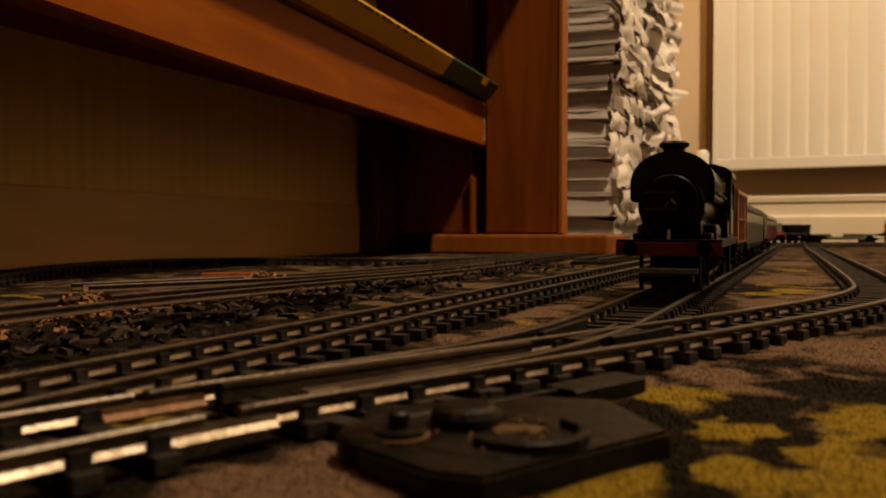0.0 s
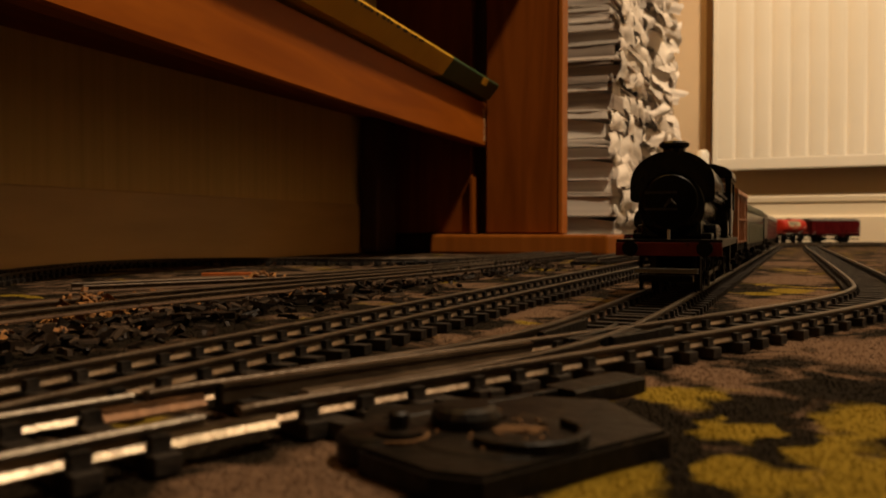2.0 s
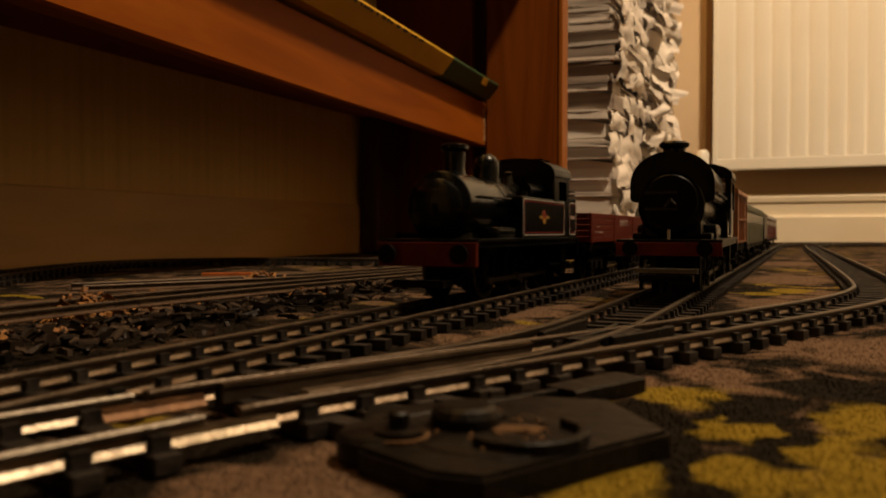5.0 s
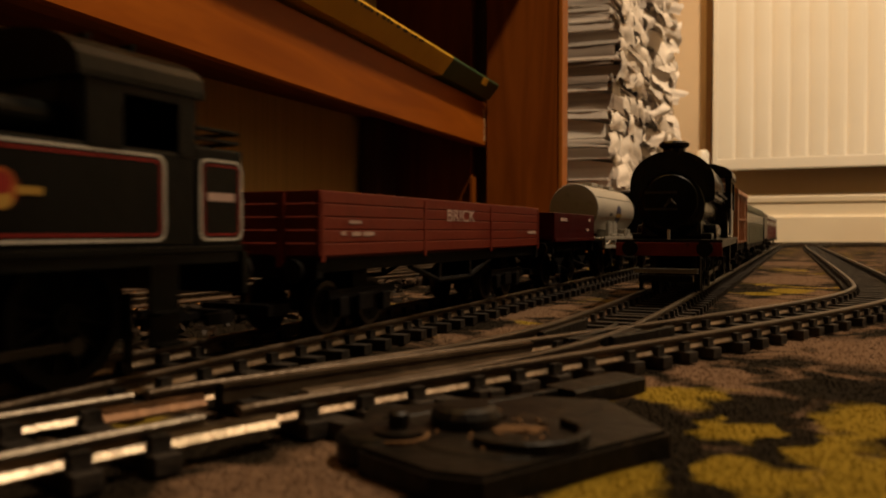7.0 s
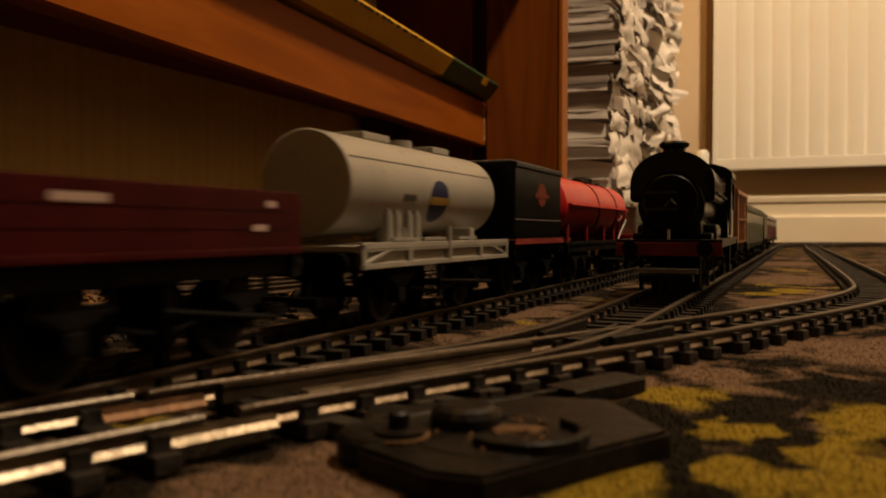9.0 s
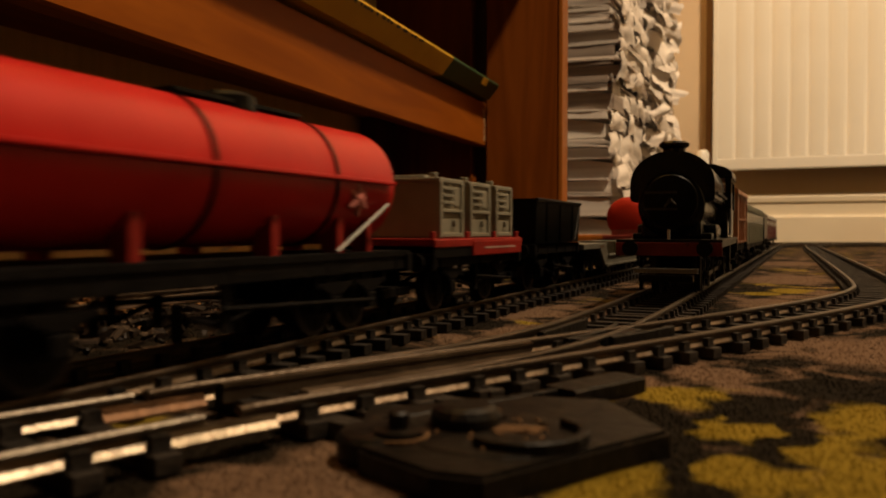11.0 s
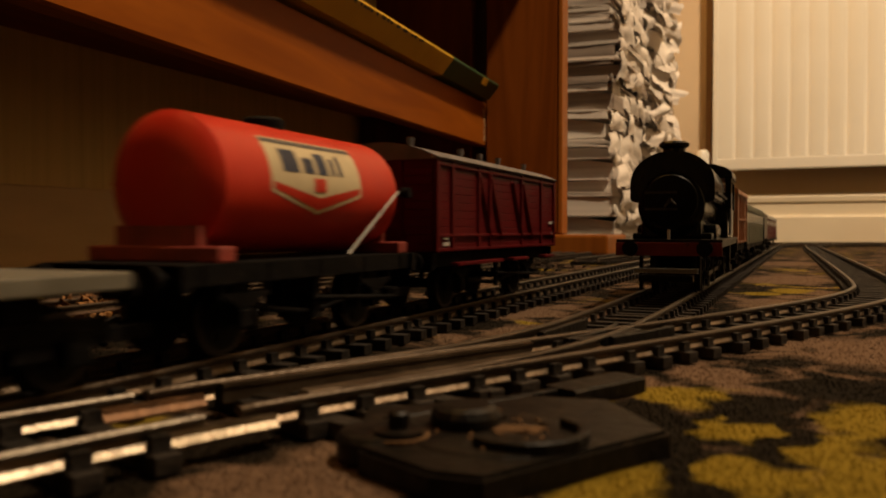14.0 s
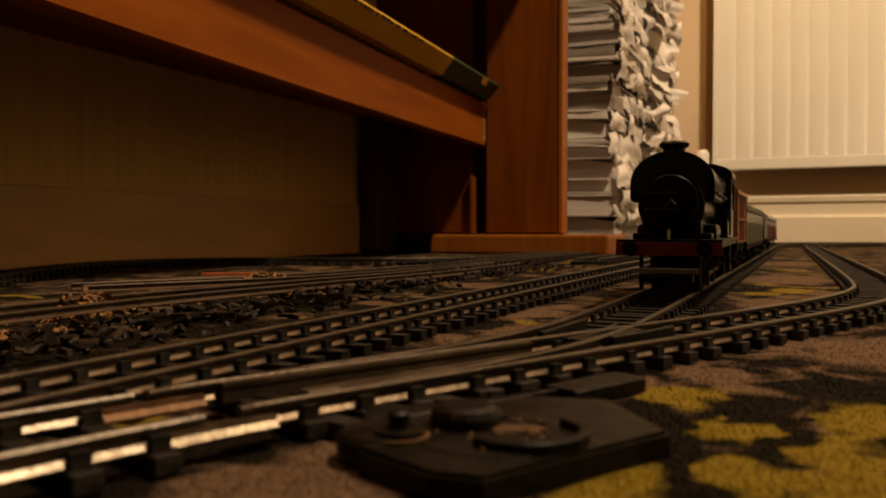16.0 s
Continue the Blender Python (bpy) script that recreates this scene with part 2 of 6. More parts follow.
def mesh_object(name, bm, mat, smooth=False):
    me = bpy.data.meshes.new(name)
    bm.to_mesh(me)
    bm.free()
    me.materials.append(MAT[mat])
    if smooth:
        for p in me.polygons:
            p.use_smooth = True
        me.set_sharp_from_angle(angle=radians(38))
    return new(name, me)


def part(name, bm, mat, parent, label="", smooth=False):
    ob = mesh_object(name, bm, mat, smooth)
    ob.parent = parent
    if label:
        tagged(ob, label)
    return ob


def thing(name, label, category, group="", kind="", m=None):
    ob = new(name)
    ob.empty_display_size = 0.02
    if m is not None:
        ob.matrix_basis = m
    return tagged(ob, label, category, group, kind)


def add_box(bm, x0, x1, y0, y1, z0, z1, bevel=0.0, m=None):
    made = bmesh.ops.create_cube(bm, size=1.0)["verts"]
    for v in made:
        v.co = Vector(((x0 + x1) / 2 + v.co.x * (x1 - x0), (y0 + y1) / 2 + v.co.y * (y1 - y0), (z0 + z1) / 2 + v.co.z * (z1 - z0)))
        if m is not None:
            v.co = m @ v.co
    if bevel:
        edges = list({e for v in made for e in v.link_edges})
        bmesh.ops.bevel(bm, geom=edges, offset=bevel, segments=2, profile=0.6, affect="EDGES")
    return bm


def box(*dims, bevel=0.0):
    return add_box(bmesh.new(), *dims, bevel=bevel)


def add_cyl(bm, a, b, r, r2=None, n=20):
    a, b = Vector(a), Vector(b)
    m = Matrix.Translation((a + b) / 2) @ (b - a).to_track_quat("Z", "Y").to_matrix().to_4x4()
    bmesh.ops.create_cone(bm, cap_ends=True, segments=n, radius1=r, radius2=r if r2 is None else r2, depth=(b - a).length, matrix=m)
    return bm


def cyl(a, b, r, r2=None, n=20):
    return add_cyl(bmesh.new(), a, b, r, r2, n)


def add_lathe(bm, rings, origin=(0, 0, 0), n=24, axis="z", cap=True):
    """A turned body: rings of (radius, height)."""
    loops = []
    for r, h in rings:
        loop = []
        for i in range(n):
            a = 2 * math.pi * i / n
            p = (r * math.cos(a), r * math.sin(a), h)
            if axis == "y":
                p = (p[0], h, p[1])
            loop.append(bm.verts.new(Vector(p) + Vector(origin)))
        loops.append(loop)
    for a, b in zip(loops, loops[1:]):
        for i in range(n):
            bm.faces.new((a[i], a[(i + 1) % n], b[(i + 1) % n], b[i]))
    if cap:
        bm.faces.new(loops[0])
        bm.faces.new(loops[-1])
    bmesh.ops.recalc_face_normals(bm, faces=bm.faces[:])
    return bm


def add_sweep(bm, outline, y0, y1):
    """An outline in x and z, pushed along y."""
    a = [bm.verts.new((x, y0, z)) for x, z in outline]
    b = [bm.verts.new((x, y1, z)) for x, z in outline]
    n = len(outline)
    for i in range(n):
        bm.faces.new((a[i], a[(i + 1) % n], b[(i + 1) % n], b[i]))
    bm.faces.new(a)
    bm.faces.new(b[::-1])
    bmesh.ops.recalc_face_normals(bm, faces=bm.faces[:])
    return bm


def text_mesh(words, size, m, thick=0.00005):
    """Lettering as a mesh, with its own turn and place."""
    cu = bpy.data.curves.new("words", "FONT")
    cu.body, cu.size, cu.extrude = words, size, thick
    cu.align_x, cu.align_y = "CENTER", "CENTER"
    tmp = new("words", cu)
    me = bpy.data.meshes.new_from_object(tmp.evaluated_get(bpy.context.evaluated_depsgraph_get()))
    bpy.data.objects.remove(tmp)
    bm = bmesh.new()
    bm.from_mesh(me)
    bmesh.ops.transform(bm, matrix=m, verts=bm.verts[:])
    return bm


# ---- the room ----
WALL_LEFT, WALL_FAR, WALL_RIGHT, WALL_BACK, CEIL = -0.487, 1.765, 3.2, -2.6, 2.4


def setting(name, bm, mat, label, category):
    return tagged(mesh_object(name, bm, mat), label, category, kind="structure")


def build_room():
    bm = bmesh.new()
    bmesh.ops.create_grid(bm, x_segments=2, y_segments=2, size=0.5)
    bmesh.ops.transform(bm, matrix=Matrix.Translation(((WALL_LEFT + WALL_RIGHT) / 2, (WALL_FAR + WALL_BACK) / 2, 0)) @ Matrix.Diagonal((WALL_RIGHT - WALL_LEFT + 0.3, WALL_FAR - WALL_BACK + 0.3, 1, 1)), verts=bm.verts[:])
    setting("floor", bm, "carpet", "charcoal carpet with beige and olive mottled patches", "carpet")
    setting("wall_west", box(WALL_LEFT - 0.12, WALL_LEFT, WALL_BACK, WALL_FAR, -0.02, CEIL), "wall_board", "brown wall with fine vertical grain", "wall")
    setting("wall_north", box(WALL_LEFT - 0.12, WALL_RIGHT, WALL_FAR, WALL_FAR + 0.12, -0.02, CEIL), "wall_paint", "cream-beige painted wall behind the radiator", "wall")
    # out-of-view walls and ceiling; their tones set how much light bounces back
    setting("wall_east", box(WALL_RIGHT, WALL_RIGHT + 0.12, WALL_BACK, WALL_FAR + 0.12, -0.02, CEIL), "east_bounce", "unseen beige wall, tone set for bounced light", "wall")
    setting("wall_south", box(WALL_LEFT - 0.12, WALL_RIGHT + 0.12, WALL_BACK - 0.12, WALL_BACK, -0.02, CEIL), "room_dim", "unseen wall, kept dark to cut bounced light", "wall")
    setting("ceiling", box(WALL_LEFT - 0.12, WALL_RIGHT + 0.12, WALL_BACK - 0.12, WALL_FAR + 0.12, CEIL, CEIL + 0.05), "ceiling_dim", "unseen ceiling, kept dark to cut bounced light", "ceiling")
    # far skirting board with its stepped profile
    y = WALL_FAR
    prof = [(0, 0), (-0.018, 0), (-0.018, 0.054), (-0.0165, 0.0555), (-0.010, 0.0565), (-0.009, 0.060), (-0.010, 0.083), (-0.014, 0.086),
            (-0.015, 0.095), (-0.011, 0.101), (-0.004, 0.103), (0, 0.103)]
    bm = bmesh.new()
    a = [bm.verts.new((WALL_LEFT, y + p, z)) for p, z in prof]
    b = [bm.verts.new((WALL_RIGHT, y + p, z)) for p, z in prof]
    for i in range(len(prof)):
        j = (i + 1) % len(prof)
        bm.faces.new((a[i], a[j], b[j], b[i]))
    bmesh.ops.recalc_face_normals(bm, faces=bm.faces[:])
    setting("baseboard", bm, "skirting_white", "cream moulded skirting board with a dark groove", "skirting board")
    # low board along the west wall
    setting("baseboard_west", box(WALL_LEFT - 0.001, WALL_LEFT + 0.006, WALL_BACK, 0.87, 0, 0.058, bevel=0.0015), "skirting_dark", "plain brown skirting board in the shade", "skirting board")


def build_radiator():
    x0, x1, z0, z1, yf = -0.168, 0.95, 0.150, 0.75, 1.713
    rad = thing("radiator", "cream-white ribbed panel radiator on the wall", "radiator", m=pose(x0, yf, z0))
    w, h = x1 - x0, z1 - z0
    # pressed face: flutes with rounded shoulders
    bm = bmesh.new()
    pitch, depth = 0.0337, 0.003
    cols = []
    x, prof = 0.012, []
    prof.append((0.0, 0.0))
    while x < w - pitch:
        prof += [(x, 0.0), (x + pitch * 0.62, 0.0), (x + pitch * 0.70, depth * 0.45), (x + pitch * 0.76, depth), (x + pitch * 0.86, depth), (x + pitch * 0.92, depth * 0.45)]
        x += pitch
    prof.append((w, 0.0))
    for px_, d in prof:
        cols.append([bm.verts.new((px_, v[1] + d * v[2], v[0])) for v in ((0.024, 0, 0), (0.032, 0, 1), (h - 0.032, 0, 1), (h - 0.024, 0, 0))])
    for a, b in zip(cols, cols[1:]):
        for i in range(3):
            bm.faces.new((a[i], b[i], b[i + 1], a[i + 1]))
    part("face_panel", bm, "radiator_white", rad, smooth=True)
    part("bottom_rail", box(0, w, -0.001, 0.012, 0, 0.024, bevel=0.003), "radiator_white", rad)
    part("top_rail", box(0, w, -0.001, 0.012, h - 0.024, h, bevel=0.003), "radiator_white", rad)
    part("side_edge", box(-0.004, 0.006, -0.002, 0.018, 0.0, h, bevel=0.002), "radiator_white", rad)
    part("back_panel", box(0, w, 0.016, 0.020, 0.01, h - 0.01), "radiator_white", rad)
    for i in range(3):
        part("wall_bracket", box(0.12 + i * 0.4, 0.15 + i * 0.4, 0.02, 0.053, 0.05, h - 0.05), "radiator_white", rad)
    # brown strip added where the radiator's side shadow falls
    shadow_strip = thing("radiator_shadow", "brown strip standing in for the shadow beside the radiator", "boxing", m=pose(-0.1895, 1.746, 0.104))
    part("strip", box(0, 0.013, 0, 0.019, 0, 1.6, bevel=0.002), "shadow_brown", shadow_strip)
    stub = thing("radiator_valve", "small cream radiator valve below the panel", "radiator valve", m=pose(-0.19, 1.70, 0.0))
    part("tail", cyl((0, 0, 0.0), (0, 0, 0.16), 0.0075), "radiator_white", stub)
    bm = bmesh.new()
    add_lathe(bm, [(0.008, 0.15), (0.013, 0.155), (0.013, 0.185), (0.009, 0.192)])
    part("cap", bm, "radiator_white", stub, smooth=True)


build_room()
build_radiator()

# ---- the shelving unit and what lies on it ----


def build_shelving():
    unit = thing("shelving_unit", "low orange-stained wooden shelving unit with open base", "shelving unit")
    Y1 = 0.862
    # apron rail below the shelf, slightly sagging and not quite square to the wall
    bm = bmesh.new()
    n = 24
    far, near = Vector((-0.340, Y1 + 0.01)), Vector((-0.2500, -0.35))
    rows = []
    for i in range(n + 1):
        t = i / n
        p = far.lerp(near, t)
        sag = -0.003 * math.sin(math.pi * min(1, t * 1.25))
        rows.append([bm.verts.new((p.x + dx, p.y, z + sag)) for dx, z in ((0, 0.127), (0.0, 0.1755), (-0.002, 0.1770), (-0.018, 0.1770), (-0.018, 0.127), (-0.002, 0.1255))])
    for a, b in zip(rows, rows[1:]):
        for i in range(6):
            j = (i + 1) % 6
            bm.faces.new((a[i], a[j], b[j], b[i]))
    bm.faces.new(rows[0])
    bm.faces.new(rows[-1])
    bmesh.ops.recalc_face_normals(bm, faces=bm.faces[:])
    part("apron", bm, "orange_rail", unit, "orange-stained apron rail, slightly bowed")
    bm = bmesh.new()
    for z in (0.162, 0.176):
        bm.faces.new([bm.verts.new((x, y, z)) for x, y in ((WALL_LEFT + 0.004, -0.35), (-0.269, -0.35), (-0.359, Y1), (WALL_LEFT + 0.004, Y1))])
    vs = list(bm.verts)
    for i in range(4):
        bm.faces.new((vs[i], vs[(i + 1) % 4], vs[4 + (i + 1) % 4], vs[4 + i]))
    bmesh.ops.recalc_face_normals(bm, faces=bm.faces[:])
    part("shelf", bm, "orange_rail", unit)
    rng = random.Random(8)
    bm = bmesh.new()
    for k in range(9):
        z = 0.131 + 0.0042 * k
        p = far.lerp(near, 0.010 + 0.004 * rng.random())
        add_box(bm, p.x - 0.0005, p.x + 0.0006, p.y - rng.uniform(0.001, 0.003), p.y + rng.uniform(0.001, 0.003), z, z + rng.uniform(0.002, 0.005))
    part("worn_edge", bm, "worn_wood", unit, "chipped pale edge of the apron")
    part("upright", box(-0.338, -0.251, Y1, Y1 + 0.02, 0.0235, 1.15, bevel=0.002), "orange_wood", unit)
    part("edge_strip", box(-0.2508, -0.246, Y1 - 0.001, Y1 + 0.021, 0.0235, 1.15, bevel=0.001), "lit_wood", unit)
    part("back_upright", box(WALL_LEFT + 0.001, -0.358, Y1 + 0.004, Y1 + 0.022, 0.0235, 1.15, bevel=0.002), "orange_wood", unit)
    part("inner_lip", box(-0.3578, -0.3535, Y1 - 0.002, Y1 + 0.02, 0.0235, 0.090, bevel=0.0008), "orange_wood", unit)
    # darkened board and added post carry the corner's shade in their colour
    part("back_board", box(WALL_LEFT + 0.004, -0.252, Y1 + 0.024, Y1 + 0.030, 0.0, 1.15), "shade_wood", unit, "backing board with shade in its dark colour")
    part("rear_post", box(WALL_LEFT + 0.0065, -0.457, 0.815, 0.8655, 0, 0.1615, bevel=0.006), "shade_wood", unit, "added dark post standing for shade in the corner")
    part("upper_shelf", box(WALL_LEFT + 0.004, -0.252, -0.35, Y1 - 0.0015, 0.364, 0.382, bevel=0.002), "orange_rail", unit)
    part("foot", box(-0.400, -0.190, Y1 - 0.022, Y1 + 0.075, 0, 0.0225, bevel=0.003), "lit_wood", unit, "orange-stained foot board on the carpet")


def build_track_box():
    ob = thing("book", "long yellow book with a green end lying on the shelf", "book", m=pose(-0.3415, 0.858, 0.1772, 0, 0, 4.3))
    section = [(-0.012, 0), (0.0095, 0), (0.0105, 0.0010), (0.0200, 0.0122), (0.0212, 0.0136), (0.0219, 0.0150), (0.0214, 0.0166), (0.0197, 0.0181), (0.0165, 0.0194), (0.0125, 0.0200), (-0.012, 0.0200)]
    part("spine", add_sweep(bmesh.new(), section, -0.70, -0.160), "box_yellow", ob, "yellow cloth spine", smooth=True)
    part("end_wrap", add_sweep(bmesh.new(), [(x * 1.008, z * 1.008 - 0.0001) for x, z in section], -0.1599, -0.005), "box_green", ob, "dark green end", smooth=True)
    badge = box(-0.0002, 0.0002, -0.0085, 0.0085, -0.0038, 0.0038, bevel=0.0001)
    bmesh.ops.transform(badge, matrix=Matrix.Translation((0.0206, -0.054, 0.0118)) @ Matrix.Rotation(0.5, 4, "Y"), verts=badge.verts[:])
    part("end_badge", badge, "paint_yellow", ob, "small yellow square badge")
    rng = random.Random(21)
    y = -0.24
    while y > -0.56:
        w = rng.uniform(0.0025, 0.006)
        bar = box(-0.0001, 0.0001, -w / 2, w / 2, -0.0013, rng.uniform(0.0006, 0.0016))
        bmesh.ops.transform(bar, matrix=Matrix.Translation((0.0216, y, 0.0138)) @ Matrix.Rotation(0.6, 4, "Y"), verts=bar.verts[:])
        part("lettering_bar", bar, "ink", ob)
        y -= w + rng.choice((0.0012, 0.0016, 0.002, 0.007))


def paper_slab(bm, x0, x1, y0, y1, z0, z1, rng, rough, curl=0.0):
    """A wad of sheets with a ragged, sagging rim."""
    nx, ny = 14, 9
    p1, p2, p3 = rng.uniform(0, 6), rng.uniform(0, 6), rng.uniform(0, 6)
    skew = rng.uniform(-1, 1) * rough * 1.5
    top, low = [], []
    for j in range(ny):
        v = j / (ny - 1)
        right = x1 + skew * (v - 0.5) * 2 + rough * (math.sin(p1 + v * 7) + 0.5 * rng.uniform(-1, 1))
        up, dn = [], []
        for i in range(nx):
            u = 1 - (1 - i / (nx - 1)) ** 1.8
            front = y0 + rough * (0.6 * math.sin(p2 + u * 9) + 0.5 * rng.uniform(-1, 1))
            x, y = x0 + (right - x0) * u, front + (y1 - front) * v
            sag = curl * max(0.0, (u - 0.72) / 0.28) ** 1.6 * (0.75 + 0.25 * math.sin(p3 + v * 6)) + curl * 0.25 * math.sin(p1 + u * 8 + v * 3)
            puff = (z1 - z0) * 0.25 * max(0.0, (u - 0.8) / 0.2) * math.sin(p2 + v * 5)
            up.append(bm.verts.new((x, y, z1 - sag + puff)))
            dn.append(bm.verts.new((x - 0.5 * rough * rng.random(), y + 0.4 * rough * rng.random(), z0 - sag)))
        top.append(up)
        low.append(dn)
    for j in range(ny - 1):
        for i in range(nx - 1):
            bm.faces.new((top[j][i], top[j][i + 1], top[j + 1][i + 1], top[j + 1][i]))
            bm.faces.new((low[j][i], low[j + 1][i], low[j + 1][i + 1], low[j][i + 1]))
    rim = [(0, i) for i in range(nx)] + [(j, nx - 1) for j in range(1, ny)] + [(ny - 1, i) for i in range(nx - 2, -1, -1)] + [(j, 0) for j in range(ny - 2, 0, -1)]
    for (ja, ia), (jb, ib) in zip(rim, rim[1:] + rim[:1]):
        bm.faces.new((low[ja][ia], low[jb][ib], top[jb][ib], top[ja][ia]))


def paper_leaf(bm, m, w, h, bulge, rng, thick=0.0008):
    """A curled sheet edge: w along y, h along z, bulging towards x."""
    n = 9
    p1, p2 = rng.uniform(0, 6), rng.uniform(0, 6)
    lean, hook = rng.uniform(-0.5, 0.5) * bulge, rng.uniform(0.2, 1.0) * bulge
    grid = []
    for side in (0, 1):
        for j in range(n):
            for i in range(n):
                u, v = i / (n - 1), j / (n - 1)
                x = bulge * math.sin(math.pi * v) + lean * v + 0.35 * bulge * math.sin(p1 + 5 * u + 2 * v) + hook * max(0, 1 - 3 * v) ** 2
                y = (u - 0.5) * w + 0.10 * w * math.sin(p2 + 4 * v)
                z = (v - 0.5) * h + 0.10 * h * math.sin(p1 + 6 * u) + 0.04 * h * math.sin(p2 + 15 * u)
                grid.append(bm.verts.new(m @ Vector((x - side * thick, y, z))))
    at = lambda s, j, i: grid[s * n * n + j * n + i]
    for j in range(n - 1):
        for i in range(n - 1):
            bm.faces.new((at(0, j, i), at(0, j, i + 1), at(0, j + 1, i + 1), at(0, j + 1, i)))
            bm.faces.new((at(1, j, i), at(1, j + 1, i), at(1, j + 1, i + 1), at(1, j, i + 1)))
    rim = [(0, i) for i in range(n)] + [(j, n - 1) for j in range(1, n)] + [(n - 1, i) for i in range(n - 2, -1, -1)] + [(j, 0) for j in range(n - 2, 0, -1)]
    for (ja, ia), (jb, ib) in zip(rim, rim[1:] + rim[:1]):
        bm.faces.new((at(0, jb, ib), at(0, ja, ia), at(1, ja, ia), at(1, jb, ib)))
    return bm


def build_papers():
    rng = random.Random(5)
    pile = thing("paper_stack", "tall stack of white paper wads with curled edges", "paper stack", m=pose(0, 0, 0))
    z = 0.0
    while z < 0.50:
        t = rng.choice((0.002, 0.003, 0.005, 0.008, 0.014, 0.024))
        back = rng.choice((0.0, 0.0, 0.006, 0.012)) if t > 0.007 else 0.0
        dx = 0.006 * math.sin(z * 31) + rng.uniform(-0.010, 0.004)
        bm = bmesh.new()
        paper_slab(bm, -0.42, -0.216 + dx, 0.985 + back + rng.uniform(0, 0.002), 1.19, z, z + t - 0.0004, rng, 0.0006, 0.0 if z < 0.02 else rng.uniform(0.0, 0.003))
        part("paper_wad", bm, "paper_dark" if 0.17 < z < 0.25 and t > 0.004 else rng.choice(("paper", "paper_grey", "paper_grey")), pile)
        z += t
    z = 0.035
    while z < 0.48:
        h = rng.uniform(0.012, 0.034)
        for y, w in ((1.010, 0.05), (1.058, 0.055), (1.112, 0.06), (1.165, 0.06)):
            hh = h * rng.uniform(0.8, 1.15)
            m = Matrix.Translation((-0.2165 + 0.006 * math.sin(z * 31) + rng.uniform(-0.003, 0.004), y, z + hh / 2)) @ Euler((rng.uniform(-0.12, 0.12), rng.uniform(-0.12, 0.25), rng.uniform(-0.08, 0.06))).to_matrix().to_4x4()
            part("curled_leaf", paper_leaf(bmesh.new(), m, w, hh, rng.uniform(0.002, 0.0050), rng), "paper", pile, smooth=True)
        z += h
    heap = thing("crumpled_paper_stack", "tall leaning stack of crumpled torn white paper", "paper stack", m=pose(0, 0, 0))
    z = 0.0
    while z < 0.56:
        t = rng.uniform(0.006, 0.020)
        for k in range(2):
            bm = bmesh.new()
            low = z < 0.03
            paper_slab(bm, -0.40, -0.212 + rng.uniform(-0.014, 0.008) + 0.012 * k, 1.205 + 0.09 * k, 1.27 + 0.09 * k, z, z + t * 0.97, rng, 0.003, 0.0 if low else rng.uniform(-0.003, 0.008))
            part("crumpled_wad", bm, "paper", heap, smooth=True)
        if z > 0.03 and z < 0.54:
            for k in range(rng.choice((2, 3, 4))):
                h, w = rng.uniform(0.012, 0.036), rng.uniform(0.03, 0.075)
                m = Matrix.Translation((-0.203 + rng.uniform(-0.010, 0.010), 1.212 + 0.042 * k + rng.uniform(-0.015, 0.015), z + rng.uniform(0, t))) @ Euler((rng.uniform(-0.5, 0.5), rng.uniform(-0.7, 0.6), rng.uniform(-0.6, 0.2))).to_matrix().to_4x4()
                part("crumpled_leaf", paper_leaf(bmesh.new(), m, w, h, rng.uniform(0.002, 0.007), rng), "paper", heap, smooth=True)
        z += t


build_shelving()
build_track_box()
build_papers()

# ---- tracks ----
RAIL_TOP = 0.0055
GAUGE = 0.0165 / 2 + 0.0005


def spline(points, step=0.003):
    """Smooth line through plan points: (place, heading) at even steps."""
    pts = [Vector((*p, 0)) for p in points]
    pts = [pts[0] * 2 - pts[1]] + pts + [pts[-1] * 2 - pts[-2]]
    fine = []
    for p0, p1, p2, p3 in zip(pts, pts[1:], pts[2:], pts[3:]):
        for i in range(40):
            t = i / 40
            fine.append(0.5 * ((2 * p1) + (p2 - p0) * t + (2 * p0 - 5 * p1 + 4 * p2 - p3) * t * t + (3 * p1 - p0 - 3 * p2 + p3) * t ** 3))
    fine.append(pts[-2])
    out, need = [fine[0]], step
    for a, b in zip(fine, fine[1:]):
        d = (b - a).length
        while d >= need:
            a = a + (b - a).normalized() * need
            out.append(a)
            d, need = (b - a).length, step
        need -= d
    return out


def sided(line, off):
    res = []
    for i, p in enumerate(line):
        d = (line[min(i + 1, len(line) - 1)] - line[max(i - 1, 0)]).normalized()
        res.append((p + Vector((d.y, -d.x, 0)) * off, d))
    return res


WEB_FACES, HEAD_FACES = (3, 4, 11, 12), (5, 6, 7, 8, 9)
RAIL_PROFILE = [(-0.0010, 0.0), (0.0010, 0.0), (0.0010, 0.0003), (0.00035, 0.0009), (0.0003, 0.0018), (0.0007, 0.0021), (0.0007, 0.0026), (0.0004, 0.0029), (-0.0004, 0.0029),
                (-0.0007, 0.0026), (-0.0007, 0.0021), (-0.0003, 0.0018), (-0.00035, 0.0009), (-0.0010, 0.0003)]


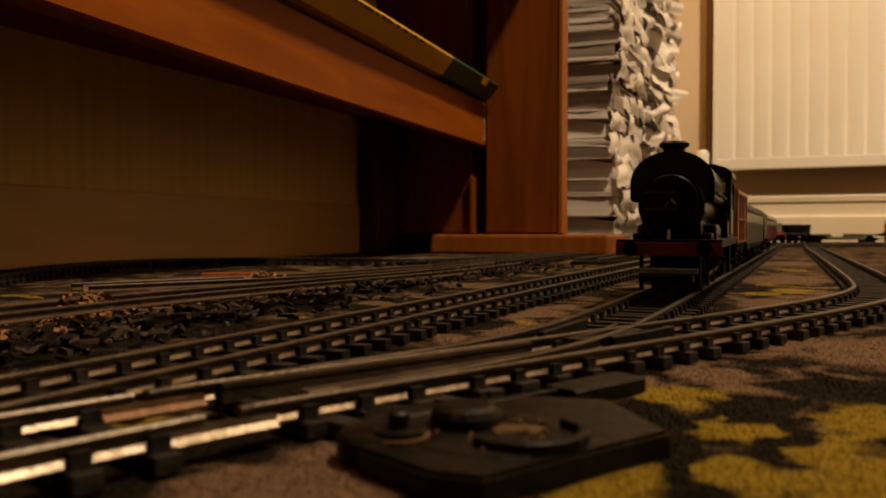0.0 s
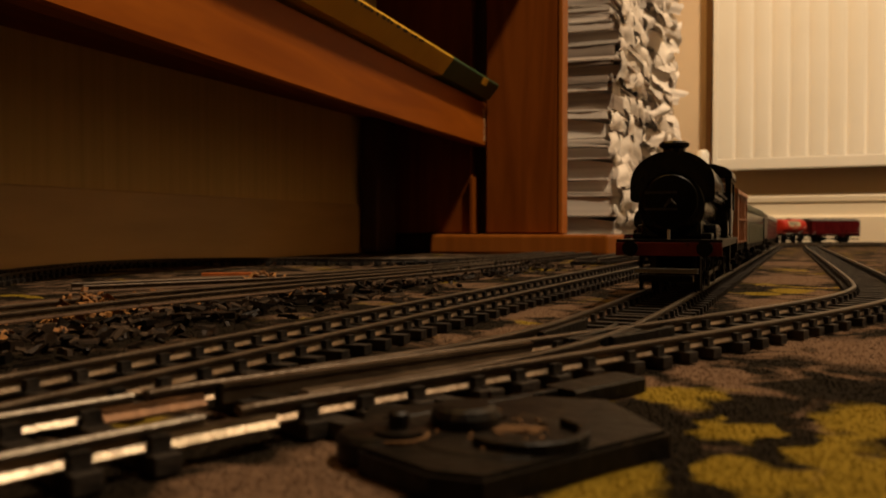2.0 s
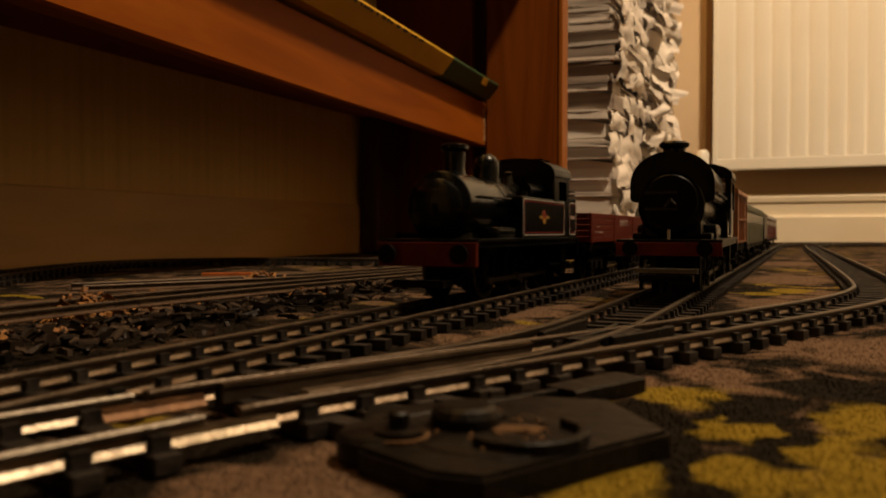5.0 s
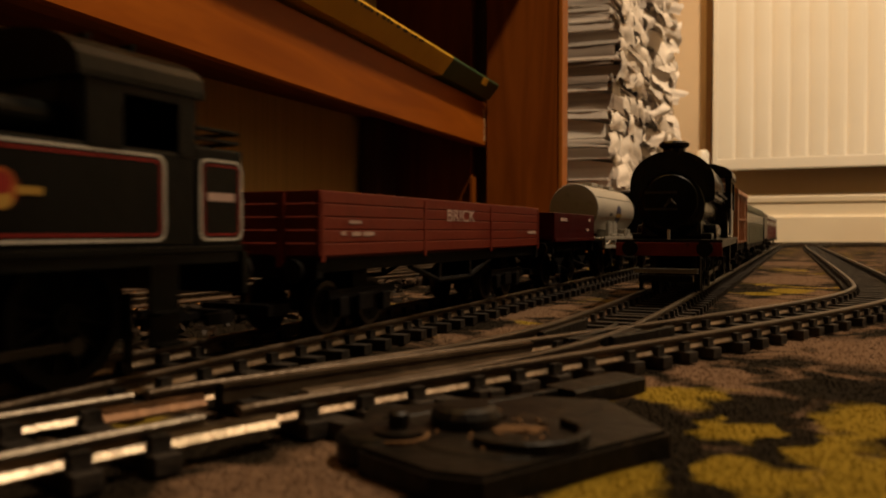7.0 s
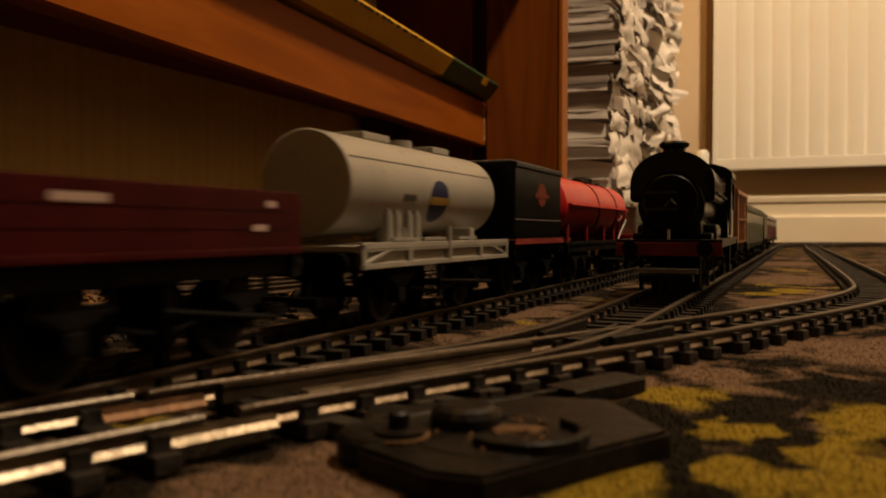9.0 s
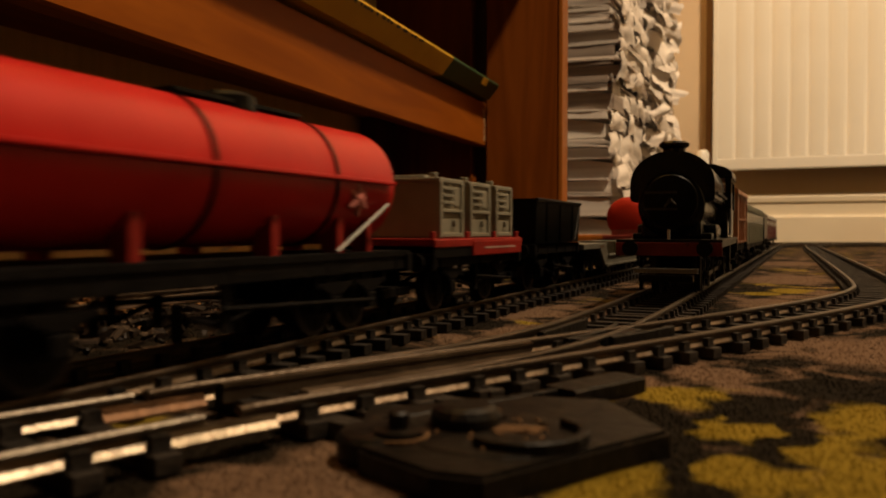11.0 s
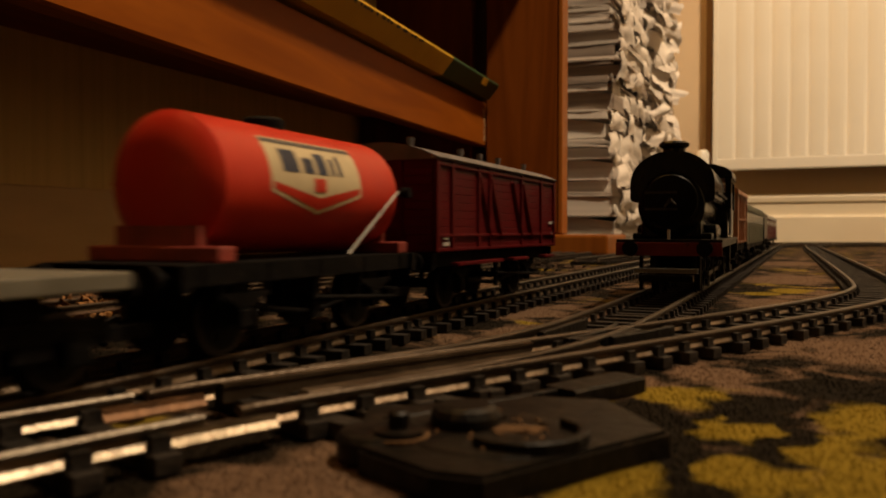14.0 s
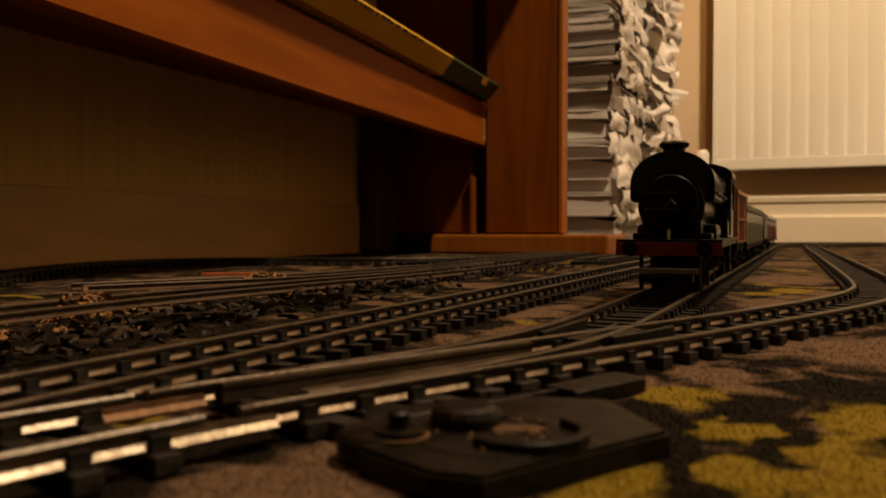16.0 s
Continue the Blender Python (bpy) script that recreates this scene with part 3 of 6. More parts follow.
def rail_mesh(line, off, i0=0, i1=None, profile=RAIL_PROFILE, base=0.0026):
    bm = bmesh.new()
    loops = []
    for p, d in sided(line, off)[i0:i1]:
        side = Vector((d.y, -d.x, 0))
        loops.append([bm.verts.new(p + side * x + Vector((0, 0, base + z))) for x, z in profile])
    n = len(profile)
    for a, b in zip(loops, loops[1:]):
        for i in range(n):
            bm.faces.new((a[i], a[(i + 1) % n], b[(i + 1) % n], b[i]))
    bm.faces.new(loops[0])
    bm.faces.new(loops[-1])
    bmesh.ops.recalc_face_normals(bm, faces=bm.faces[:])
    return bm


def sleeper_mesh(half=0.0146):
    bm = bmesh.new()
    add_box(bm, -half, half, -0.0016, 0.0016, 0.0004, 0.0026, bevel=0.0002)
    for s in (-1, 1):
        for k in (-1, 1):
            x = s * GAUGE + k * 0.0013
            add_box(bm, x - 0.0006, x + 0.0006, -0.0011, 0.0011, 0.0026, 0.0044)
        add_box(bm, s * GAUGE - 0.0022, s * GAUGE + 0.0022, -0.0013, 0.0013, 0.0024, 0.0029)
    me = bpy.data.meshes.new("sleeper")
    bm.to_mesh(me)
    bm.free()
    me.materials.append(MAT["sleeper_plastic"])
    return me


SLEEPER = sleeper_mesh()
SHORT_SLEEPER = sleeper_mesh(0.0122)


def build_track(name, points, label, steel="rail_steel", pitch=0.0088, skip=None, sleeper=None, web="rail_web", head="rail_head"):
    line = spline(points)
    tr = thing(name, label, "railway track", "model railway tracks")
    for off in (-GAUGE, GAUGE):
        rail = part("rail", rail_mesh(line, off), steel, tr)
        for faces, mat in ((WEB_FACES, web or steel), (HEAD_FACES, head)):
            rail.data.materials.append(MAT[mat])
            for k, f in enumerate(rail.data.polygons):
                if k % len(RAIL_PROFILE) in faces and len(f.vertices) == 4:
                    f.material_index = len(rail.data.materials) - 1
    acc = 0.0
    for i in range(1, len(line)):
        acc += (line[i] - line[i - 1]).length
        if acc >= pitch:
            acc -= pitch
            p, d = line[i], (line[min(i + 1, len(line) - 1)] - line[i - 1]).normalized()
            if skip and skip(p):
                continue
            s = new("sleeper", sleeper or SLEEPER)
            s.parent = tr
            s.matrix_basis = Matrix.Translation(p) @ Matrix.Rotation(math.atan2(d.y, d.x) - math.pi / 2, 4, "Z")
    return tr, line


XB, XA = -0.098, -0.0435
TURN, RAD = 1.31, 0.371


def arc(x, r, sweep=120, n=12, y0=TURN):
    return [(x + r * (1 - math.cos(radians(sweep * i / n))), y0 + r * math.sin(radians(sweep * i / n))) for i in range(n + 1)]


MAIN = [(XB, -0.35), (XB, 0.0), (XB, 0.4), (XB, 0.9)] + arc(XB, RAD)
SIDING = [(-0.0648, 0.094), (-0.0617, 0.103), (-0.0553, 0.120), (-0.0487, 0.142), (-0.0443, 0.172), (-0.0432, 0.21), (-0.0430, 0.26), (XA, 0.36), (XA, 0.8)] + arc(XA, RAD - 0.053, 110)
FEED = [(-0.104, -0.06), (-0.0885, 0.01), (-0.0775, 0.054), (-0.0705, 0.0765)]
LOOP = [(-0.0703, 0.0772), (-0.068, 0.085), (-0.051, 0.123), (-0.031, 0.167), (-0.014, 0.206), (0.002, 0.245), (0.0155, 0.284), (0.0245, 0.325), (0.0275, 0.37),
        (0.026, 0.5), (0.018, 0.9), (0.012, 1.2)] + arc(0.012, 0.30, 100, y0=1.30)
OUTER = [(-0.1525, 0.60), (-0.152, 0.75), (-0.150, 0.9)] + arc(-0.150, RAD + 0.04, 100)
SPUR = [(-0.188, 0.04), (-0.196, 0.137), (-0.198, 0.20), (-0.190, 0.287), (-0.181, 0.38), (-0.1805, 0.5)]
CURVE = [(-0.262, 0.225), (-0.25, 0.25), (-0.222, 0.32), (-0.209, 0.44), (-0.207, 0.70), (-0.207, 0.80)]
BEND = [(-0.31, 0.18), (-0.385, 0.29), (-0.437, 0.39), (-0.436, 0.455), (-0.375, 0.512), (-0.29, 0.54), (-0.245, 0.60), (-0.238, 0.72), (-0.238, 0.80)]
build_track("main_track", MAIN, "model railway track with bright rails on dark plastic sleepers")
build_track("siding_track", SIDING, "model railway siding track with dull rusty rails", "rusty_steel", skip=lambda p: p.y < 0.185)
build_track("approach_track", FEED, "polished bright model railway rails on dark sleepers", "rail_bright", 0.0100, sleeper=SHORT_SLEEPER, web="", head="rail_worn")
build_track("loop_track", LOOP, "curved model railway track with worn steel rails", pitch=0.0098, sleeper=SHORT_SLEEPER)
build_track("outer_track", OUTER, "dull model railway track behind the main line", "dull_rail")
build_track("spur_track", SPUR, "dusty rusted model railway track sunk in carpet fluff", "dull_rail", skip=lambda p: p.y < 0.42)
build_track("curve_track", CURVE, "rust-brown curved model railway track on carpet", "dull_rail", skip=lambda p: p.y < 0.50)
build_track("bend_track", BEND, "dark bent model railway track beside the skirting", "black_plastic")

# ---- rolling stock (millimetres in the makers; origin on the rail top, front towards +y, the lit side is -x) ----
MM = 0.001


def bx(x0, x1, y0, y1, z0, z1, bevel=0.0):
    return box(*(v * MM for v in (x0, x1, y0, y1, z0, z1)), bevel=bevel * MM)


def abx(bm, x0, x1, y0, y1, z0, z1, bevel=0.0):
    return add_box(bm, *(v * MM for v in (x0, x1, y0, y1, z0, z1)), bevel=bevel * MM)


def mcyl(a, b, r, r2=None, n=20):
    return cyl([v * MM for v in a], [v * MM for v in b], r * MM, None if r2 is None else r2 * MM, n)


def amcyl(bm, a, b, r, r2=None, n=16):
    return add_cyl(bm, [v * MM for v in a], [v * MM for v in b], r * MM, None if r2 is None else r2 * MM, n)


WHEELSETS = []


def wheelset(v, y, r, spokes=0, rods=False):
    """Two wheels on an axle, turning about its own middle."""
    bm = bmesh.new()
    amcyl(bm, (-9, 0, 0), (9, 0, 0), 1.0, n=10)
    for s in (-1, 1):
        x = s * 7.4
        if spokes:
            for k in range(28):
                a0, a1 = 2 * math.pi * k / 28, 2 * math.pi * (k + 1) / 28
                q = []
                for xx in (x - 1.1, x + 1.1):
                    for rr in (r * 0.82, r):
                        for a in (a0, a1):
                            q.append(bm.verts.new((xx * MM, rr * math.cos(a) * MM, rr * math.sin(a) * MM)))
                for f in ((2, 3, 7, 6), (0, 1, 5, 4), (0, 1, 3, 2), (4, 5, 7, 6)):
                    bm.faces.new([q[i] for i in f])
            for k in range(spokes):
                a = 2 * math.pi * k / spokes
                amcyl(bm, (x, 0, 0), (x, r * 0.85 * math.cos(a), r * 0.85 * math.sin(a)), 0.45, n=6)
            amcyl(bm, (x - 1.2, 0, 0), (x + 1.2, 0, 0), r * 0.24, n=12)
        else:
            amcyl(bm, (x - 1.0, 0, 0), (x + 1.0, 0, 0), r, n=28)
            amcyl(bm, (x + s * 1.0, 0, 0), (x + s * 1.35, 0, 0), r * 0.3, n=10)
            for k in range(4):
                a = math.pi * k / 2 + 0.4
                amcyl(bm, (x + s * 1.0, r * 0.55 * math.cos(a), r * 0.55 * math.sin(a)), (x + s * 1.15, r * 0.55 * math.cos(a), r * 0.55 * math.sin(a)), r * 0.16, n=8)
        amcyl(bm, (x - s * 1.0, 0, 0), (x - s * 1.5, 0, 0), r + 0.8, n=28)
    bmesh.ops.recalc_face_normals(bm, faces=bm.faces[:])
    w = part("wheelset", bm, "wheel_dark", v)
    w.location = (0, y * MM, r * MM)
    WHEELSETS.append((w, v, y * MM, r * MM))
    tyre = bmesh.new()
    for s in (-1, 1):
        add_lathe(tyre, [((r - 0.9) * MM, (s * 7.4 - 1.05) * MM), (r * MM + 0.00002, (s * 7.4 - 1.05) * MM), (r * MM + 0.00002, (s * 7.4 + 1.05) * MM), ((r - 0.9) * MM, (s * 7.4 + 1.05) * MM)], n=28, cap=False)
    bmesh.ops.transform(tyre, matrix=Matrix.Rotation(math.pi / 2, 4, "Y"), verts=tyre.verts[:])
    part("tyre", tyre, "wheel_metal", w)
    return w


def buffers(v, L, z=13.5, r=2.3, red=False):
    for e in (-1, 1):
        for s in (-1, 1):
            bm = bmesh.new()
            y = e * L / 2
            amcyl(bm, (s * 11.3, y - e * 1.5, z), (s * 11.3, y + e * 2.2, z), 1.3, 1.0)
            amcyl(bm, (s * 11.3, y + e * 2.2, z), (s * 11.3, y + e * 3.1, z), r)
            part("buffer", bm, "chassis", v)
        bm = bmesh.new()
        y = e * L / 2
        abx(bm, -1.2, 1.2, min(y - e * 8, y + e * 5), max(y - e * 8, y + e * 5), 5.6, 6.8)
        abx(bm, -7.5, 7.5, min(y + e * 4.6, y + e * 5.6), max(y + e * 4.6, y + e * 5.6), 5.2, 7.4, 0.2)
        for s in (-1, 1):
            abx(bm, s * 7.5 - 0.6, s * 7.5 + 0.6, min(y - e * 1, y + e * 5.6), max(y - e * 1, y + e * 5.6), 5.2, 7.2)
        part("coupling", bm, "chassis", v)


def underframe(v, L, base, deck=16.0, r=6.3, frame_mat="chassis", lever=True, axles=None, wheels=True):
    """Solebars, headstocks, axle guards, springs, brake gear, couplings and wheels."""
    for s in (-1, 1):
        bm = bmesh.new()
        abx(bm, s * 13.2 - 0.9, s * 13.2 + 0.9, -L / 2 + 1, L / 2 - 1, deck - 3.6, deck, 0.2)
        for k in range(5):
            y = -L / 2 + 6 + k * (L - 12) / 4
            abx(bm, s * 13.9 - 0.4, s * 13.9 + 0.4, y - 0.4, y + 0.4, deck - 3.4, deck - 0.3)
        part("solebar", bm, frame_mat, v)
    for e in (-1, 1):
        part("headstock", bx(-15, 15, min(e * L / 2, e * (L / 2 - 2)), max(e * L / 2, e * (L / 2 - 2)), deck - 4.2, deck, 0.2), frame_mat, v)
    part("floor_pan", bx(-12.5, 12.5, -L / 2 + 2, L / 2 - 2, deck - 1.6, deck), "chassis", v)
    for y in (axles or (-base / 2, base / 2)):
        if wheels:
            wheelset(v, y, r)
        for s in (-1, 1):
            bm = bmesh.new()
            abx(bm, s * 12.0 - 0.5, s * 12.0 + 0.5, y - 2.6, y + 2.6, r - 1.5, deck - 3, 0.2)
            abx(bm, s * 12.9 - 0.9, s * 12.9 + 0.9, y - 1.7, y + 1.7, r - 1.4, r + 1.9, 0.4)
            for k in range(4):
                abx(bm, s * 12.9 - 0.7, s * 12.9 + 0.7, y - 6 + k * 1.2, y + 6 - k * 1.2, r + 4.0 - k * 0.6, r + 4.6 - k * 0.6)
            for q in (-1, 1):
                abx(bm, s * 12.9 - 0.5, s * 12.9 + 0.5, y + q * 6 - 0.6, y + q * 6 + 0.6, r + 3.6, deck - 3)
            part("axle_guard", bm, "chassis", v)
    if lever:
        for s in (-1, 1):
            bm = bmesh.new()
            for q in (-1, 1):
                amcyl(bm, (s * 11.5, 0, 5.5), (s * 11.5, q * (base / 2 - r - 1.2), 7.5), 0.6, n=8)
                abx(bm, s * 9 - 1, s * 9 + 1, q * (base / 2 - r - 0.9) - 0.9, q * (base / 2 - r - 0.9) + 0.9, 3.5, 9.5, 0.3)
            amcyl(bm, (s * 13.4, 2, 8.5), (s * 14.4, -L * 0.36, 6.5), 0.5, n=8)
            abx(bm, s * 12.6 - 0.4, s * 12.6 + 0.4, -1.2, 1.2, 4.5, deck - 3)
            part("brake_gear", bm, "chassis", v)
    buffers(v, L, deck - 2.3)


def bars(v, spots, x, mat="paint_faded"):
    """Unreadable lettering as plain bars: (y centre, z centre, width, height)."""
    for y, z, w, h in spots:
        part("lettering_bar", bx(min(x, x - 0.08), max(x, x - 0.08), y - w / 2, y + w / 2, z - h / 2, z + h / 2), mat, v)


def side_text(v, words, size, x, y, z, mat="paint_white", wide=1.0):
    turn = Matrix.Translation((x * MM, y * MM, z * MM)) @ Matrix.Rotation(-math.pi / 2, 4, "Z") @ Matrix.Rotation(math.pi / 2, 4, "X") @ Matrix.Diagonal((wide, 1, 1, 1))
    part("lettering", text_mesh(words, size * MM, turn), mat, v)


def lining(v, x, y0, y1, z0, z1, mat, w=0.45, rc=1.6, name="lining"):
    """A thin painted frame with round corners on the side plane x."""
    bm = bmesh.new()
    outer, inner = [], []
    for cy, cz, a0 in ((y1 - rc, z1 - rc, 0), (y0 + rc, z1 - rc, 90), (y0 + rc, z0 + rc, 180), (y1 - rc, z0 + rc, 270)):
        for k in range(6):
            a = radians(a0 + 18 * k)
            for ring, rr in ((outer, rc), (inner, rc - w)):
                ring.append([bm.verts.new((xx * MM, (cy + rr * math.cos(a)) * MM, (cz + rr * math.sin(a)) * MM)) for xx in (x, x - 0.09)])
    n = len(outer)
    for i in range(n):
        j = (i + 1) % n
        bm.faces.new((outer[i][1], outer[j][1], inner[j][1], inner[i][1]))
        bm.faces.new((outer[i][0], outer[j][0], outer[j][1], outer[i][1]))
        bm.faces.new((inner[i][0], inner[j][0], inner[j][1], inner[i][1]))
    bmesh.ops.recalc_face_normals(bm, faces=bm.faces[:])
    part(name, bm, mat, v)


def disc(v, x, y, z, ry, rz, mat, name="emblem"):
    bm = bmesh.new()
    a = [bm.verts.new((x * MM, (y + ry * math.cos(k * math.pi / 12)) * MM, (z + rz * math.sin(k * math.pi / 12)) * MM)) for k in range(24)]
    b = [bm.verts.new(((x - 0.1) * MM, p.co.y, p.co.z)) for p in a]
    for i in range(24):
        bm.faces.new((a[i], a[(i + 1) % 24], b[(i + 1) % 24], b[i]))
    bm.faces.new(b)
    bmesh.ops.recalc_face_normals(bm, faces=bm.faces[:])
    part(name, bm, mat, v)


def roof_outline(half, z_eave, rise, n=14, thick=1.0):
    top = [(half * math.cos(math.pi * k / n), z_eave + rise * math.sin(math.pi * k / n) ** 0.8 if 0 < k < n else z_eave) for k in range(n + 1)]
    return [(x * MM, z * MM) for x, z in top] + [(-half * MM, (z_eave - thick) * MM), (half * MM, (z_eave - thick) * MM)]


def arched_outline(half, z_eave, rise, n=16, thick=0.7):
    top = [(half * (1 - 2 * k / n), z_eave + rise * (1 - (1 - 2 * k / n) ** 2)) for k in range(n + 1)]
    return [(x * MM, z * MM) for x, z in top] + [((half - 0.3) * -MM, (z_eave - thick) * MM), ((half - 0.3) * MM, (z_eave - thick) * MM)]


def barrel(v, y0, y1, r, zc, mat, name="barrel", dish=2.0, n=40):
    bm = bmesh.new()
    rings = []
    for k in range(5):
        a = math.pi / 2 * k / 4
        rings.append(((r - dish * (1 - math.sin(a)) if k else r * 0.55) * MM, (y0 - dish * 0.9 + dish * 0.9 * math.sin(a)) * MM if k else (y0 - dish) * MM))
    back = [(rr, (y0 + y1) * MM - h) for rr, h in rings[::-1]]
    add_lathe(bm, rings + back, (0, 0, zc * MM), n=n, axis="y")
    return part(name, bm, mat, v, smooth=True)


def curved(v, r, zc, y0, y1, z_of, lift, mat, name):
    """A painted patch that follows a barrel's curve."""
    bm = bmesh.new()
    nx, nz = 14, 8
    grid = []
    for i in range(nx + 1):
        za, zb = z_of(i / nx)
        col = []
        for k in range(nz + 1):
            z = za + (zb - za) * k / nz
            x = -math.sqrt(max(0.1, (r + lift) ** 2 - (z - zc) ** 2))
            col.append(bm.verts.new((x * MM, (y0 + (y1 - y0) * i / nx) * MM, z * MM)))
        grid.append(col)
    for a, b in zip(grid, grid[1:]):
        for k in range(nz):
            bm.faces.new((a[k], b[k], b[k + 1], a[k + 1]))
    part(name, bm, mat, v, smooth=True)


def ring(v, y, r, zc, mat, w=0.7, name="band"):
    bm = bmesh.new()
    add_lathe(bm, [((r - 0.3) * MM, (y - w / 2) * MM), (r * MM, (y - w / 2) * MM), (r * MM, (y + w / 2) * MM), ((r - 0.3) * MM, (y + w / 2) * MM)], (0, 0, zc * MM), n=40, axis="y", cap=False)
    part(name, bm, mat, v, smooth=False)


def turned(v, name, rings, x, y, mat, n=28):
    bm = bmesh.new()
    add_lathe(bm, [(r * MM, z * MM) for r, z in rings], (x * MM, y * MM, 0), n=n)
    return part(name, bm, mat, v, smooth=True)


def stock(name, label, category, group):
    return thing(name, label, category, group)


GOODS, PARKED = "moving goods train", "standing train on the siding"


def cab(v, y0, y1, z0, zside, rise, half, mat, open_ends=False):
    """Cab sheets with openings, and an arched roof."""
    for s in (-1, 1):
        bm = bmesh.new()
        x = s * half
        abx(bm, x - 0.5, x + 0.5, y0, y0 + 3.5, z0, zside)
        abx(bm, x - 0.5, x + 0.5, y1 - 6, y1, z0, zside)
        abx(bm, x - 0.5, x + 0.5, y0 + 3.5, y1 - 6, zside - 2.2, zside)
        part("cab_side", bm, mat, v)
    for y in (y0, y1):
        bm = bmesh.new()
        out = roof_outline(half, zside, rise)[:-2]
        lo = [(half * MM, z0 * MM)]
        if open_ends:
            # arched head on two corner pillars
            add_sweep(bm, out, (y - 0.45) * MM, (y + 0.45) * MM)
            for s in (-1, 1):
                abx(bm, s * (half - 0.9) - 0.9, s * (half - 0.9) + 0.9, y - 0.45, y + 0.45, z0, zside + 0.2)
            part("cab_frame", bm, mat, v)
            continue
        pts = out + [(-half * MM, z0 * MM)] + lo
        add_sweep(bm, pts, (y - 0.45) * MM, (y + 0.45) * MM)
        part("cab_plate", bm, mat, v)
        for s in (-1, 1):
            for q in (-1, 1):
                b2 = mcyl((s * half * 0.52, y + q * 0.46, zside - 1.5), (s * half * 0.52, y + q * 0.62, zside - 1.5), 3.0)
                part("spectacle_window", b2, "window_dark", v)
                ob = bmesh.new()
                add_lathe(ob, [(2.9 * MM, (y + q * 0.5) * MM), (3.4 * MM, (y + q * 0.5) * MM), (3.4 * MM, (y + q * 0.8) * MM), (2.9 * MM, (y + q * 0.8) * MM)], (s * half * 0.52 * MM, 0, (zside - 1.5) * MM), n=20, axis="y", cap=False)
                part("window_rim", ob, "brass", v)
    bm = bmesh.new()
    add_sweep(bm, roof_outline(half + 1.0, zside, rise + 0.7, thick=0.9), (y0 - 1.5) * MM, (y1 + 1.5) * MM)
    part("cab_roof", bm, mat, v)
    for q in (0.3, 0.7):
        part("roof_rib", bx(-half * 0.6, half * 0.6, y0 + (y1 - y0) * q - 0.3, y0 + (y1 - y0) * q + 0.3, zside + rise * 0.6, zside + rise + 0.95), mat, v)


def footplate(v, L, z, half, mat="loco_matt", beam_z0=11.0):
    part("footplate", bx(-half, half, -L / 2 + 1, L / 2 - 1, z - 1.0, z, 0.15), mat, v)
    for s in (-1, 1):
        part("valance", bx(s * (half - 0.8) - 0.4, s * (half - 0.8) + 0.4, -L / 2 + 2, L / 2 - 2, z - 2.6, z - 1.0), mat, v)
    for e in (-1, 1):
        y = e * L / 2
        part("buffer_beam", bx(-half, half, min(y, y - e * 1.2), max(y, y - e * 1.2), beam_z0, z - 1.0, 0.1), "buffer_red" if e > 0 else "loco_matt", v, "red-painted buffer beam" if e > 0 else "")


def steps(v, y, half, z):
    for s in (-1, 1):
        bm = bmesh.new()
        abx(bm, s * (half - 1.2) - 0.35, s * (half - 1.2) + 0.35, y - 2.8, y + 2.8, 4.5, z - 1)
        for zz in (4.5, 9.0):
            abx(bm, s * (half - 0.4) - 1.3, s * (half - 0.4) + 1.3, y - 2.8, y + 2.8, zz, zz + 0.5)
        part("cab_step", bm, "loco_matt", v)


def driving_gear(v, ys, r):
    for y in ys:
        wheelset(v, y, r, spokes=12)
    part("frame_block", bx(-6, 6, min(ys) - 12, max(ys) + 12, 5.0, 17.0), "chassis", v)
    for s in (-1, 1):
        bm = bmesh.new()
        abx(bm, s * 9.6 - 0.4, s * 9.6 + 0.4, min(ys) - 1.5, max(ys) + 1.5, r - 4.2, r - 2.9, 0.15)
        for y in ys:
            amcyl(bm, (s * 9.1, y, r - 3.5), (s * 10.4, y, r - 3.5), 1.3, n=12)
        part("coupling_rod", bm, "rod_steel", v)
        for y in ys:
            part("brake_hanger", bx(s * 8.6 - 0.5, s * 8.6 + 0.5, y - r - 1.6, y - r - 0.5, 2.0, 12), "chassis", v)


